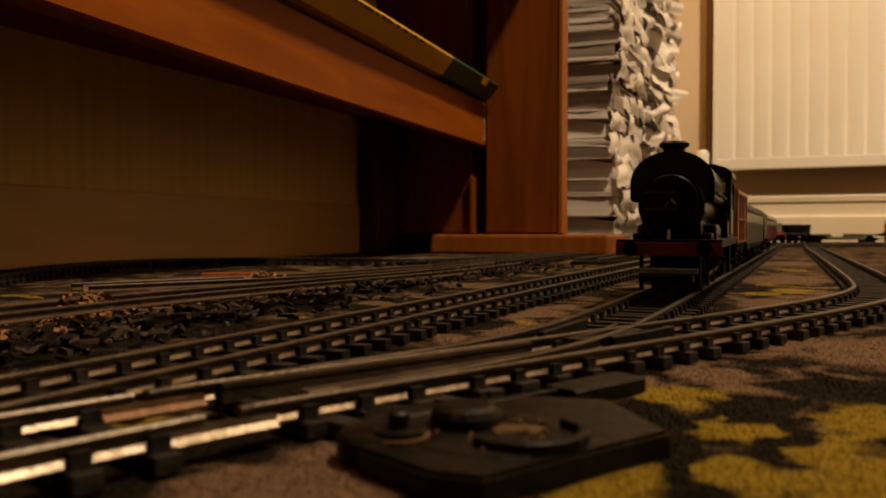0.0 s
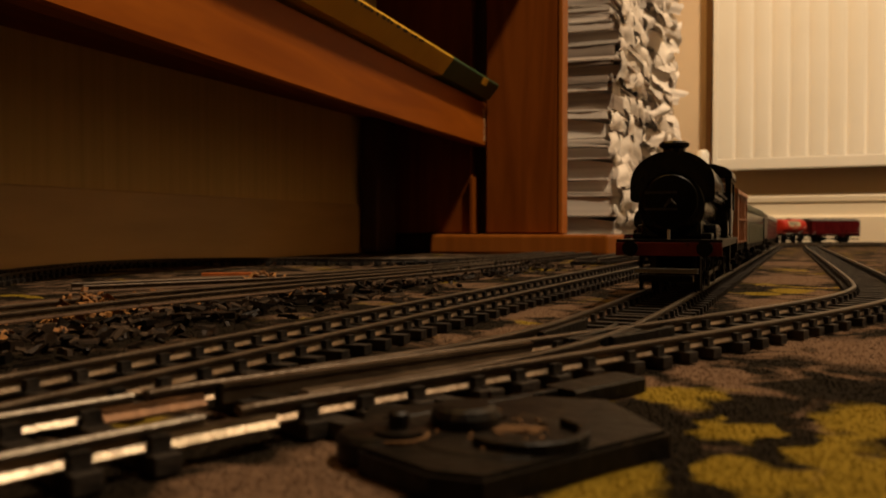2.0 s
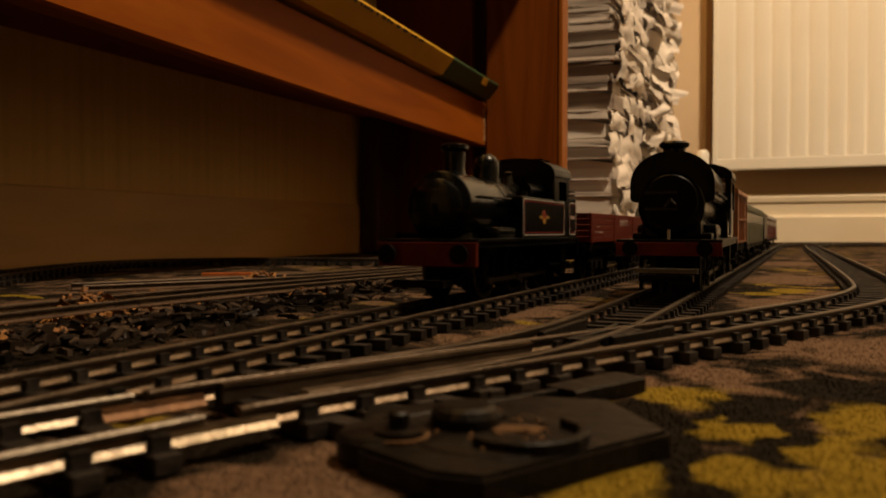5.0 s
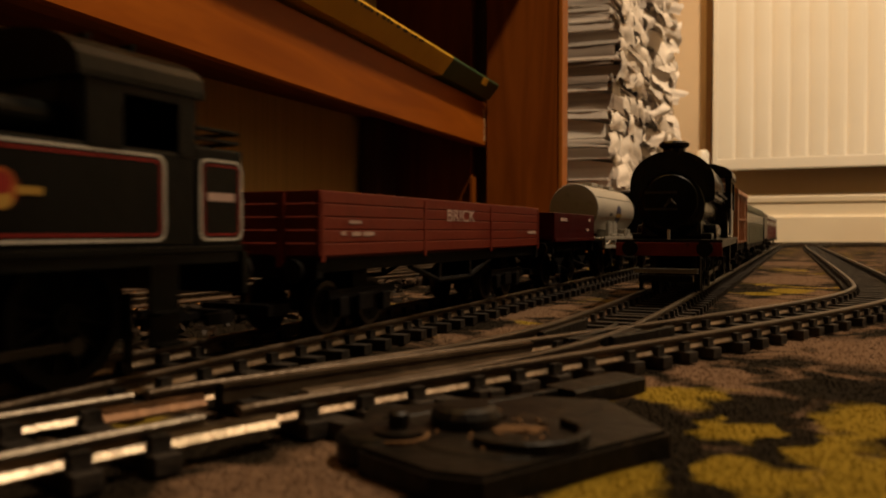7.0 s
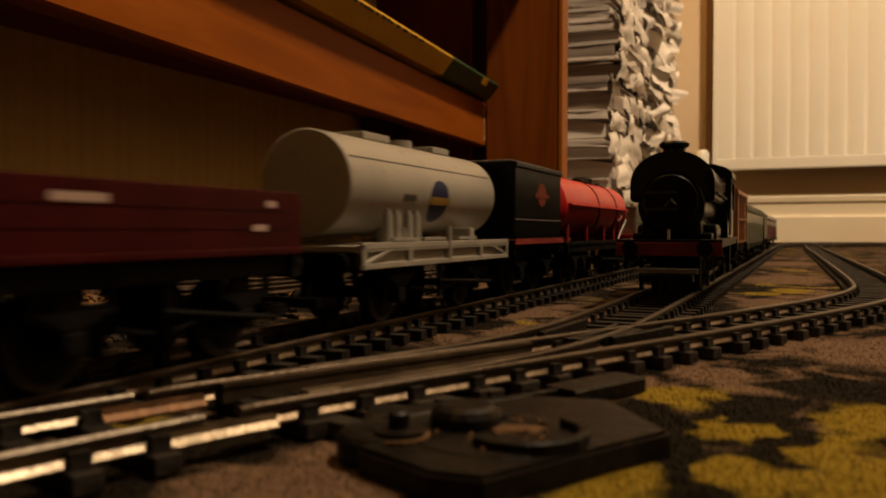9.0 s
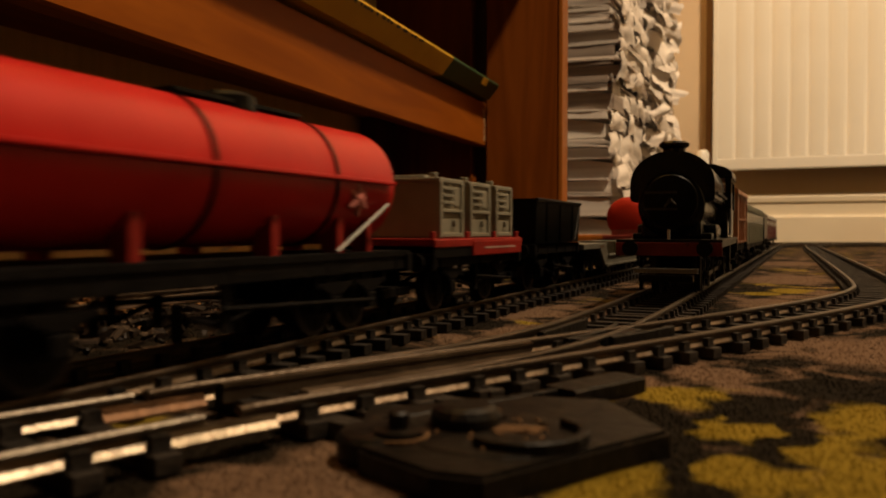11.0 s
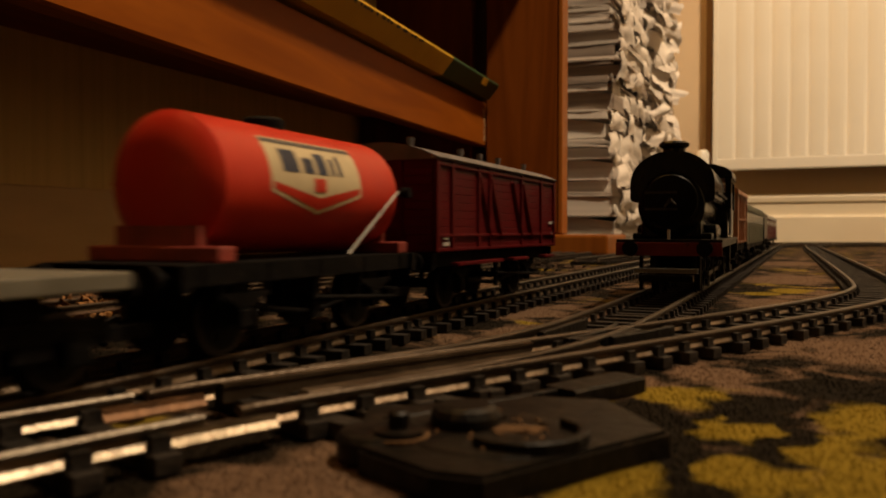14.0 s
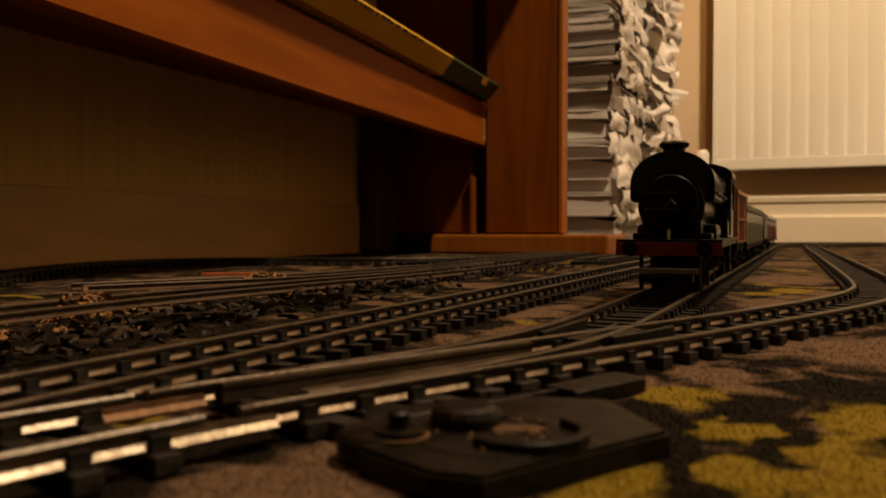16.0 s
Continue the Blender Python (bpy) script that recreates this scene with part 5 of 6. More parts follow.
def well_wagon():
    v = stock("well_wagon", "light-grey low well wagon with a sunken deck", "wagon", GOODS)
    L = 141.0
    Y = lambda d: L / 2 - d
    for d0, d1 in ((0, 42), (109, 141)):
        part("end_deck", bx(-15.5, 15.5, Y(d1), Y(d0), 13.2, 15.6, 0.3), "deck_grey", v)
    part("well_deck", bx(-15.0, 15.0, Y(109), Y(41), 5.2, 6.6, 0.2), "deck_grey", v)
    for s in (-1, 1):
        bm = bmesh.new()
        pts = [(Y(30), 15.4), (Y(30), 12.6), (Y(40), 5.0), (Y(110), 5.0), (Y(118), 12.6), (Y(118), 15.4), (Y(109), 15.4), (Y(105), 10.3), (Y(45), 10.3), (Y(40), 15.4)]
        for x in (s * 14.2, s * 15.5):
            bm.faces.new([bm.verts.new((x * MM, y * MM, z * MM)) for y, z in pts])
        vs = list(bm.verts)
        n = len(pts)
        for i in range(n):
            bm.faces.new((vs[i], vs[(i + 1) % n], vs[n + (i + 1) % n], vs[n + i]))
        bmesh.ops.recalc_face_normals(bm, faces=bm.faces[:])
        part("side_girder", bm, "deck_grey", v)
        part("girder_lip", bx(min(s * 15.3, s * 16.2), max(s * 15.3, s * 16.2), Y(106), Y(44), 9.4, 10.4, 0.2), "deck_grey", v)
        part("foot_lip", bx(min(s * 15.3, s * 16.2), max(s * 15.3, s * 16.2), Y(110), Y(40), 4.9, 5.9, 0.2), "deck_grey", v)
    part("bulkhead", bx(-14.2, 14.2, Y(109), Y(108), 6.6, 15.6), "deck_grey", v)
    part("load_block", bx(-14.0, -13.0, Y(101), Y(68), 6.6, 16.0, 0.2), "block_grey", v)
    part("front_bulkhead", bx(-14.2, 14.2, Y(42), Y(41), 6.6, 15.6), "deck_grey", v)
    part("rust_patch", bx(-15.58, -15.48, Y(36), Y(28), 13.5, 14.6), "rusty_steel", v)
    for d in (18, 128):
        for q in (-7, 7):
            wheelset(v, Y(d) + q, 5.2)
        for s in (-1, 1):
            bm = bmesh.new()
            abx(bm, s * 11.6 - 0.7, s * 11.6 + 0.7, Y(d) - 12, Y(d) + 12, 6.8, 9.6, 0.3)
            for q in (-7, 7):
                abx(bm, s * 12.0 - 0.9, s * 12.0 + 0.9, Y(d) + q - 1.9, Y(d) + q + 1.9, 3.4, 8.2, 0.3)
            abx(bm, s * 11.8 - 0.8, s * 11.8 + 0.8, Y(d) - 2.5, Y(d) + 2.5, 5, 9)
            part("bogie_frame", bm, "chassis", v)
        part("bogie_bolster", bx(-11, 11, Y(d) - 3, Y(d) + 3, 8, 13.4), "chassis", v)
    buffers(v, L, 13.0)
    return v


def oil_tank():
    v = stock("orange_red_tank_wagon", "orange-red oil tank wagon with a cream shield badge", "tank wagon", GOODS)
    L = 77.0
    Y = lambda d: L / 2 - d
    r, zc = 12.5, 29.2
    barrel(v, Y(72), Y(13.0), r, zc, "tank_orange", dish=2.6)
    for e, d in ((1, 11.0), (-1, 72)):
        part("saddle_block", bx(-14.2, 14.2, Y(d) - 2.2, Y(d) + 2.2, 16.0, 18.6, 0.4), "beam_red", v)
        part("end_frame", bx(-9, 9, Y(d) - 0.9, Y(d) + 0.9, 18, 22), "beam_red", v)
        for s in (-1, 1):
            if e < 0:
                part("stay_rod", mcyl((s * 13.4, Y(71), 30.0), (s * 14.2, Y(d) - e * 24, 16.4), 0.28, n=8), "rod_grey", v, "pale metal stay rod")
                part("end_bracket", mcyl((s * 12.6, Y(d) + e * 2.4, 30.0), (s * 14.8, Y(d) + e * 2.4, 30.0), 1.2, n=10), "chassis", v)
    part("end_seam", bx(-11.6, 11.6, Y(14.2), Y(11.9), zc - 0.45, zc + 0.45, 0.2), "tank_orange", v)
    for x in (-9.5, 0.0):
        part("seam_bolt", mcyl((x, Y(12.4), zc), (x, Y(11.5), zc), 0.8, n=10), "chassis", v)
    turned(v, "filler_cap", [(4.2, zc + r - 1), (4.2, zc + r + 1.2), (3.4, zc + r + 1.8)], 0, Y(39), "chassis")
    tip = lambda t: 1 - abs(2 * t - 1)
    curved(v, r, zc, Y(56), Y(25), lambda t: (28.2 - 4.0 * tip(t), 38.2), 0.06, "paint_cream", "badge")
    curved(v, r, zc, Y(55.2), Y(25.8), lambda t: (28.7 - 3.6 * tip(t), 30.0 - 2.6 * tip(t)), 0.12, "tank_orange", "badge_chevron")
    curved(v, r, zc, Y(55.7), Y(25.3), lambda t: (37.2, 38.0), 0.12, "ink", "badge_edge")
    for k, (d, w, za, zb) in enumerate(((31.5, 5.0, 32.0, 36.2), (37.4, 3.4, 32.0, 35.0), (42.0, 3.4, 32.0, 36.2), (45.8, 1.3, 32.0, 35.4), (48.4, 1.3, 32.0, 36.2))):
        curved(v, r, zc, Y(d + w / 2), Y(d - w / 2), lambda t, a=za, b=zb: (a, b), 0.14, "paint_blue_dull", "badge_bar")
    curved(v, r, zc, Y(42.5), Y(38.5), lambda t: (28.6, 31.2), 0.16, "tank_orange", "badge_mark")
    part("bed", bx(-13.8, 13.8, -L / 2, L / 2, 14.8, 16.0), "chassis", v)
    underframe(v, L, 44, 16.0)
    return v


def covered_van():
    v = stock("maroon_covered_van", "long maroon goods van with planked sides, grey roof", "van", GOODS)
    L, z0, z1, hw = 101.0, 15.8, 39.0, 16.0
    part("body", bx(-hw + 0.6, hw - 0.6, -L / 2 + 0.6, L / 2 - 0.6, z0, z1 + 0.4), "maroon", v)
    n = 11
    h = (z1 - z0) / n
    for s in (-1, 1):
        for k in range(n):
            part("side_plank", bx(min(s * (hw - 0.7), s * (hw - 0.25)), max(s * (hw - 0.7), s * (hw - 0.25)), -L / 2 + 0.8, L / 2 - 0.8, z0 + k * h + 0.03, z0 + (k + 1) * h - 0.03, 0.12), "maroon", v)
        for y, w in ((-L / 2 + 0.9, 1.8), (-L / 2 + 16, 1.4), (-14, 1.4), (14, 1.4), (L / 2 - 10, 1.6), (L / 2 - 0.9, 1.8), (L / 2 - 28, 1.4)):
            part("side_post", bx(min(s * (hw - 0.4), s * (hw + 0.45)), max(s * (hw - 0.4), s * (hw + 0.45)), y - w / 2, y + w / 2, z0, z1, 0.15), "maroon", v)
        for ya, yb in ((L / 2 - 28, L / 2 - 37), (14, 5), (-14, -24), (-5, -14)):
            bm = mcyl((s * hw, ya, z1 - 3), (s * hw, yb, z0 + 3), 0.75, n=4)
            part("diagonal_brace", bm, "maroon", v)
        for zz in (z0 + 0.6, z0 + 4.2, z1 - 1.2):
            part("side_rail", bx(min(s * (hw - 0.4), s * (hw + 0.35)), max(s * (hw - 0.4), s * (hw + 0.35)), -L / 2 + 1, L / 2 - 1, zz - 0.4, zz + 0.4, 0.15), "maroon", v)
        for y0, y1 in ((L / 2 - 46, L / 2 - 12), (-L / 2 + 32, -L / 2 + 46), (-L / 2 + 3, -L / 2 + 14)):
            part("footboard", bx(min(s * 14.5, s * 17), max(s * 14.5, s * 17), y0, y1, 12.0, 12.9, 0.2), "maroon", v)
    for e in (-1, 1):
        for k in range(n):
            part("end_plank", bx(-hw + 0.8, hw - 0.8, min(e * (L / 2 - 0.7), e * (L / 2 - 0.25)), max(e * (L / 2 - 0.7), e * (L / 2 - 0.25)), z0 + k * h + 0.03, z0 + (k + 1) * h - 0.03, 0.12), "maroon", v)
        bm = bmesh.new()
        add_sweep(bm, arched_outline(hw - 0.5, z1, 4.0, thick=0.5), min(e * (L / 2 - 1.1), e * (L / 2 - 0.3)) * MM, max(e * (L / 2 - 1.1), e * (L / 2 - 0.3)) * MM)
        part("end_gable", bm, "maroon", v)
        for x in (-6, 6):
            part("end_post", bx(x - 0.8, x + 0.8, min(e * (L / 2 - 0.4), e * (L / 2 + 0.5)), max(e * (L / 2 - 0.4), e * (L / 2 + 0.5)), z0 - 1, z1 + 2, 0.15), "maroon", v)
    bm = bmesh.new()
    add_sweep(bm, arched_outline(hw + 0.9, z1 + 0.3, 4.1, thick=0.5), (-L / 2 - 0.8) * MM, (L / 2 + 0.8) * MM)
    part("roof", bm, "roof_grey", v, "grey arched roof")
    for y in (L / 2 - 4, L / 2 - 36, -L / 2 + 50, -L / 2 + 34, -L / 2 + 8):
        part("roof_vent", mcyl((-7, y, 41.6), (-7, y, 44.8), 0.7, 0.95), "roof_grey", v)
    bars(v, [(L / 2 - 6, 17.8, 4, 0.9), (L / 2 - 6, 19.4, 3, 0.9), (-L / 2 + 5, 24, 4, 0.9), (-L / 2 + 4, 20, 3, 1.0)], -hw - 0.05, "rod_grey")
    underframe(v, L, 56, 15.6)
    return v


def saddle_tank_locomotive():
    v = stock("saddle_tank_locomotive", "glossy black saddle tank locomotive standing on the siding", "locomotive", PARKED)
    L = 122.0
    Y = lambda d: L / 2 - d
    footplate(v, L, 18.4, 16.3, beam_z0=13.2)
    zc = 28.0
    # saddle tank wrapped over the boiler
    out = []
    for k in range(25):
        a = math.pi * k / 24
        x, z = 13.2 * math.cos(a), 36.0 + 11.2 * math.sin(a) ** 0.9 if 0 < k < 24 else 36.0
        out.append((x * MM, z * MM))
    out += [(-13.2 * MM, 32.0 * MM), (-12.6 * MM, 30.9 * MM), (-10.4 * MM, 30.4 * MM), (10.4 * MM, 30.4 * MM), (12.6 * MM, 30.9 * MM), (13.2 * MM, 32.0 * MM)]
    bm = bmesh.new()
    add_sweep(bm, out, Y(74) * MM, Y(10) * MM)
    part("saddle_tank", bm, "loco_black", v, "round-topped saddle tank")
    bm = bmesh.new()
    rim = [((x * 1.018), 0.036 + (z - 0.036) * 1.02) for x, z in out]
    add_sweep(bm, rim, Y(11.2) * MM, Y(10.2) * MM)
    part("tank_rim", bm, "loco_black", v)
    barrel(v, Y(76), Y(8.6), 10.6, zc + 1.4, "loco_black", "boiler", 0.8)
    ring(v, Y(8.8), 9.6, zc + 3.0, "loco_black", 1.6, "smokebox_ring")
    barrel(v, Y(9.4), Y(7.4), 8.4, zc + 3.0, "loco_matt", "smokebox_door", 0.45)
    bm = bmesh.new()
    for q in (2.6, -2.8):
        abx(bm, -2, 8.2, Y(6.9), Y(6.2), zc + 3 + q - 0.35, zc + 3 + q + 0.35)
    amcyl(bm, (0, Y(7), zc + 3), (0, Y(4.4), zc + 3), 0.7)
    amcyl(bm, (0, Y(4.8), zc + 3), (1.6, Y(4.8), zc + 0.8), 0.4, n=8)
    amcyl(bm, (0, Y(5.2), zc + 3), (-1.8, Y(5.2), zc + 1.6), 0.4, n=8)
    part("door_handle", bm, "rod_steel", v)
    part("smokebox_saddle", bx(-9.6, 9.6, Y(26), Y(9), 18.2, 24.5, 1.2), "loco_black", v)
    part("front_step", bx(-12.6, 12.6, Y(20), Y(10), 18.2, 20.4, 0.6), "loco_matt", v)
    turned(v, "chimney", [(5.2, 45.6), (4.0, 47.0), (3.6, 47.8), (3.7, 48.6), (4.8, 49.2), (5.0, 50.2), (4.2, 50.9), (3.4, 50.9)], 0, Y(17), "loco_black")
    turned(v, "dome", [(4.8, 45.5), (4.3, 47.5), (3.9, 49.0), (2.2, 50.2), (0.3, 50.5)], 0, Y(48), "loco_black")
    turned(v, "filler", [(2.8, 46), (2.8, 48.2), (2.2, 48.8)], 0, Y(32), "loco_black")
    for s in (-1, 1):
        bm = bmesh.new()
        amcyl(bm, (s * 13.9, Y(16), 33.6), (s * 13.9, Y(72), 33.6), 0.35, n=8)
        for d in (18, 44, 70):
            amcyl(bm, (s * 13.0, Y(d), 33.6), (s * 13.9, Y(d), 33.6), 0.5, n=6)
        part("handrail", bm, "rod_steel", v)
        part("splasher", bx(min(s * 9, s * 13.4), max(s * 9, s * 13.4), Y(44), Y(24), 18.2, 23.5, 1.6), "loco_black", v)
        part("sandbox", bx(min(s * 10.5, s * 15), max(s * 10.5, s * 15), Y(72), Y(62), 18.2, 25.0, 0.6), "loco_black", v)
        bm = mcyl((s * 15.4, Y(77), 20), (s * 15.4, Y(77), 36), 0.4, n=8)
        part("cab_handrail", bm, "rod_grey", v, "bright cab handrail")
        part("lower_cab_side", bx(min(s * 13.6, s * 14.8), max(s * 13.6, s * 14.8), Y(108), Y(84), 18.2, 32, 0.2), "loco_black", v)
    cab(v, Y(108), Y(76), 30.0, 43.0, 4.6, 15.0, "loco_black", open_ends=True)
    part("cab_front_low", bx(-14.2, 14.2, Y(76.6), Y(75.6), 18.2, 30.2), "loco_black", v)
    part("bunker", bx(-14.4, 14.4, Y(121), Y(108.6), 18.2, 36.5, 0.5), "loco_black", v)
    driving_gear(v, [Y(32), Y(60), Y(92)], 9.4)
    for s in (-1, 1):
        part("guard_iron", bx(s * 9 - 0.5, s * 9 + 0.5, Y(8), Y(5), 2.0, 13, 0.2), "chassis", v)
    steps(v, Y(90), 15.4, 18)
    part("lamp_iron", bx(-0.4, 0.4, Y(3), Y(2.2), 18.2, 21.5), "rod_grey", v)
    buffers(v, L, 15.6, 2.5)
    bm = bmesh.new()
    abx(bm, -9.6, 9.6, Y(-5.2), Y(-4.0), 8.0, 9.4, 0.2)
    part("coupling_bar", bm, "rod_dull", v)
    return v


def parked_van():
    v = stock("brown_box_van", "orange-brown wooden box van standing on the siding", "van", PARKED)
    L = 68.0
    part("body", bx(-14.6, 14.6, -L / 2, L / 2, 15, 39.5, 0.4), "van_brown", v)
    for s in (-1, 1):
        for y in (-L / 2 + 1, -14, 0, 14, L / 2 - 1):
            part("side_post", bx(min(s * 14.4, s * 15.3), max(s * 14.4, s * 15.3), y - 0.8, y + 0.8, 15, 39), "van_brown", v)
        for zz in (16, 27, 38.6):
            part("side_rail", bx(min(s * 14.4, s * 15.1), max(s * 14.4, s * 15.1), -L / 2, L / 2, zz - 0.5, zz + 0.5), "van_brown", v)
    bm = bmesh.new()
    add_sweep(bm, roof_outline(15.6, 39.6, 4.0), (-L / 2 - 0.6) * MM, (L / 2 + 0.6) * MM)
    part("roof", bm, "van_brown", v)
    underframe(v, L, 38, 15.0)
    return v


def parked_coach(name, L, mat, roof, label, z1, windows):
    v = stock(name, label, "coach", PARKED)
    part("body", bx(-14.6, 14.6, -L / 2, L / 2, 13.5, z1, 0.5), mat, v)
    bm = bmesh.new()
    add_sweep(bm, roof_outline(15.0, z1 - 0.2, 6.0), (-L / 2) * MM, (L / 2) * MM)
    part("roof", bm, roof, v)
    for s in (-1, 1):
        part("waist_rail", bx(min(s * 14.5, s * 15), max(s * 14.5, s * 15), -L / 2 + 0.5, L / 2 - 0.5, 24.4, 25.2), mat, v)
        for k in range(windows):
            y = -L / 2 + (k + 0.5) * L / windows
            part("window", bx(min(s * 14.4, s * 14.75), max(s * 14.4, s * 14.75), y - L / windows * 0.32, y + L / windows * 0.32, 26, z1 - 2.5, 0.1), "window_dark", v)
            part("door_line", bx(min(s * 14.5, s * 14.9), max(s * 14.5, s * 14.9), y + L / windows * 0.44, y + L / windows * 0.5, 14.5, z1 - 1), mat, v)
    underframe(v, L, L * 0.6, 14.5)
    return v


def parked_wagon():
    v = stock("dark_open_wagon", "dark grey open wagon standing on the siding", "wagon", PARKED)
    L = 58.0
    for s in (-1, 1):
        part("side", bx(min(s * 14, s * 15.2), max(s * 14, s * 15.2), -L / 2, L / 2, 15, 32, 0.3), "loco_matt", v)
    for e in (-1, 1):
        part("end", bx(-14, 14, min(e * (L / 2 - 1), e * L / 2), max(e * (L / 2 - 1), e * L / 2), 15, 32, 0.3), "loco_matt", v)
    part("deck", bx(-14, 14, -L / 2 + 1, L / 2 - 1, 15, 16), "loco_matt", v)
    underframe(v, L, 34, 15.0)
    return v


for key, args in {
    "wheel_dark": ((0.003, 0.0028, 0.0025), 0.7, 0.0), "brass": ((0.02, 0.016, 0.01), 0.45, 0.5), "window_dark": ((0.015, 0.016, 0.018), 0.15, 0), "rod_steel": ((0.035, 0.032, 0.028), 0.5, 0.5),
    "line_red": ((0.13, 0.012, 0.010), 0.5, 0), "emblem_orange": ((0.16, 0.04, 0.010), 0.5, 0), "lining_cream": ((0.31, 0.29, 0.25), 0.5, 0), "rod_grey": ((0.30, 0.285, 0.26), 0.5, 0), "rod_dull": ((0.10, 0.095, 0.09), 0.5, 0.2), "crest_dull": ((0.11, 0.022, 0.010), 0.6, 0), "badge_gold": ((0.20, 0.12, 0.025), 0.5, 0),
    "badge_navy": ((0.016, 0.018, 0.045), 0.45, 0), "star_pink": ((0.36, 0.12, 0.10), 0.6, 0), "paint_faded": ((0.27, 0.19, 0.16), 0.6, 0), "tank_red_matt": ((0.16, 0.012, 0.008), 0.55, 0), "block_grey": ((0.065, 0.058, 0.036), 0.7, 0), "paint_blue_dull": ((0.03, 0.034, 0.05), 0.5, 0),
}.items():
    MAT[key] = material(key, *args, None, 150, bump=0.08, bump_scale=800, spec=0.1)

TRAIN = [  # maker, front and rear behind the train's end
    (tank_locomotive, -1.1455, -1.0365), (plank_wagon, -1.0155, -0.8805), (small_wagon, -0.862, -0.802), (silver_tank, -0.780, -0.692), (black_tender, -0.685, -0.633),
    (red_tank, -0.622, -0.497), (container_wagon, -0.485, -0.419), (mineral_wagon, -0.404, -0.346), (well_wagon, -0.340, -0.199), (oil_tank, -0.189, -0.112), (covered_van, -0.103, -0.002),
]
# where the train's end stands, metres along the line
END_AT = [(0, 1.9326), (3, 1.5786), (3.5, 1.5178), (4, 1.4621), (4.2, 1.4399), (6.3, 1.2009), (6.6, 1.1716), (6.8, 1.1557), (7, 1.1407), (7.4, 1.1102), (7.6, 1.0939), (7.8, 1.0764), (8, 1.055), (8.2, 1.0294), (8.4, 1.0024), (8.6, 0.9737), (8.8, 0.9461), (9, 0.9213), (9.2, 0.8971), (11.3, 0.6224), (11.7, 0.5712), (12.1, 0.5212), (12.5, 0.4685), (12.9, 0.4206), (13.3, 0.3673), (13.7, 0.3166), (14.1, 0.2661), (14.5, 0.2149), (15, 0.1554), (15.3, 0.1223), (15.6, 0.0876), (16, 0.041)]


def end_at(t):
    for (t0, s0), (t1, s1) in zip(END_AT, END_AT[1:]):
        if t <= t1:
            return s0 + (s1 - s0) * (t - t0) / (t1 - t0)
    return END_AT[-1][1]


def on_line(s):
    if s < TURN:
        return Vector((XB, s, RAIL_TOP))
    a = (s - TURN) / RAD
    return Vector((XB + RAD * (1 - math.cos(a)), TURN + RAD * math.sin(a), RAIL_TOP))


def vehicle_pose(front, rear):
    inset = (rear - front) * 0.22
    a, b = on_line(front + inset), on_line(rear - inset)
    d = (a - b).normalized()
    return Matrix.Translation((a + b) / 2) @ Matrix.Rotation(math.atan2(d.y, d.x) - math.pi / 2, 4, "Z")


TRAIN_THINGS = [(maker(), front, rear) for maker, front, rear in TRAIN]
MOVING_WHEELS = list(WHEELSETS)


def standing(ob, y_front, length, x=XA, turn=180):
    ob.matrix_basis = pose(x, y_front + length / 2, RAIL_TOP, 0, 0, turn)


standing(saddle_tank_locomotive(), 0.257, 0.122, -0.0412, 182.0)
standing(parked_van(), 0.396, 0.068)
standing(parked_coach("green_coach", 196.0, "coach_green", "coach_green", "olive-green model coach standing on the siding", 34.0, 9), 0.472, 0.196)
standing(parked_wagon(), 0.676, 0.058)
standing(parked_coach("red_coach", 265.0, "maroon", "tank_silver", "maroon model coach with a pale roof edge", 33.0, 10), 0.742, 0.265)

# ---- turnout fittings, point lever and litter on the carpet ----


def strip_along(points, width, z0, z1, bevel=0.0002):
    """A flat bar that follows plan points."""
    line = spline(points, 0.002)
    h = width / 2
    return rail_mesh(line, 0.0, profile=[(-h, 0), (h, 0), (h, z1 - z0 - bevel), (h - bevel, z1 - z0), (-h + bevel, z1 - z0), (-h, z1 - z0 - bevel)], base=z0)


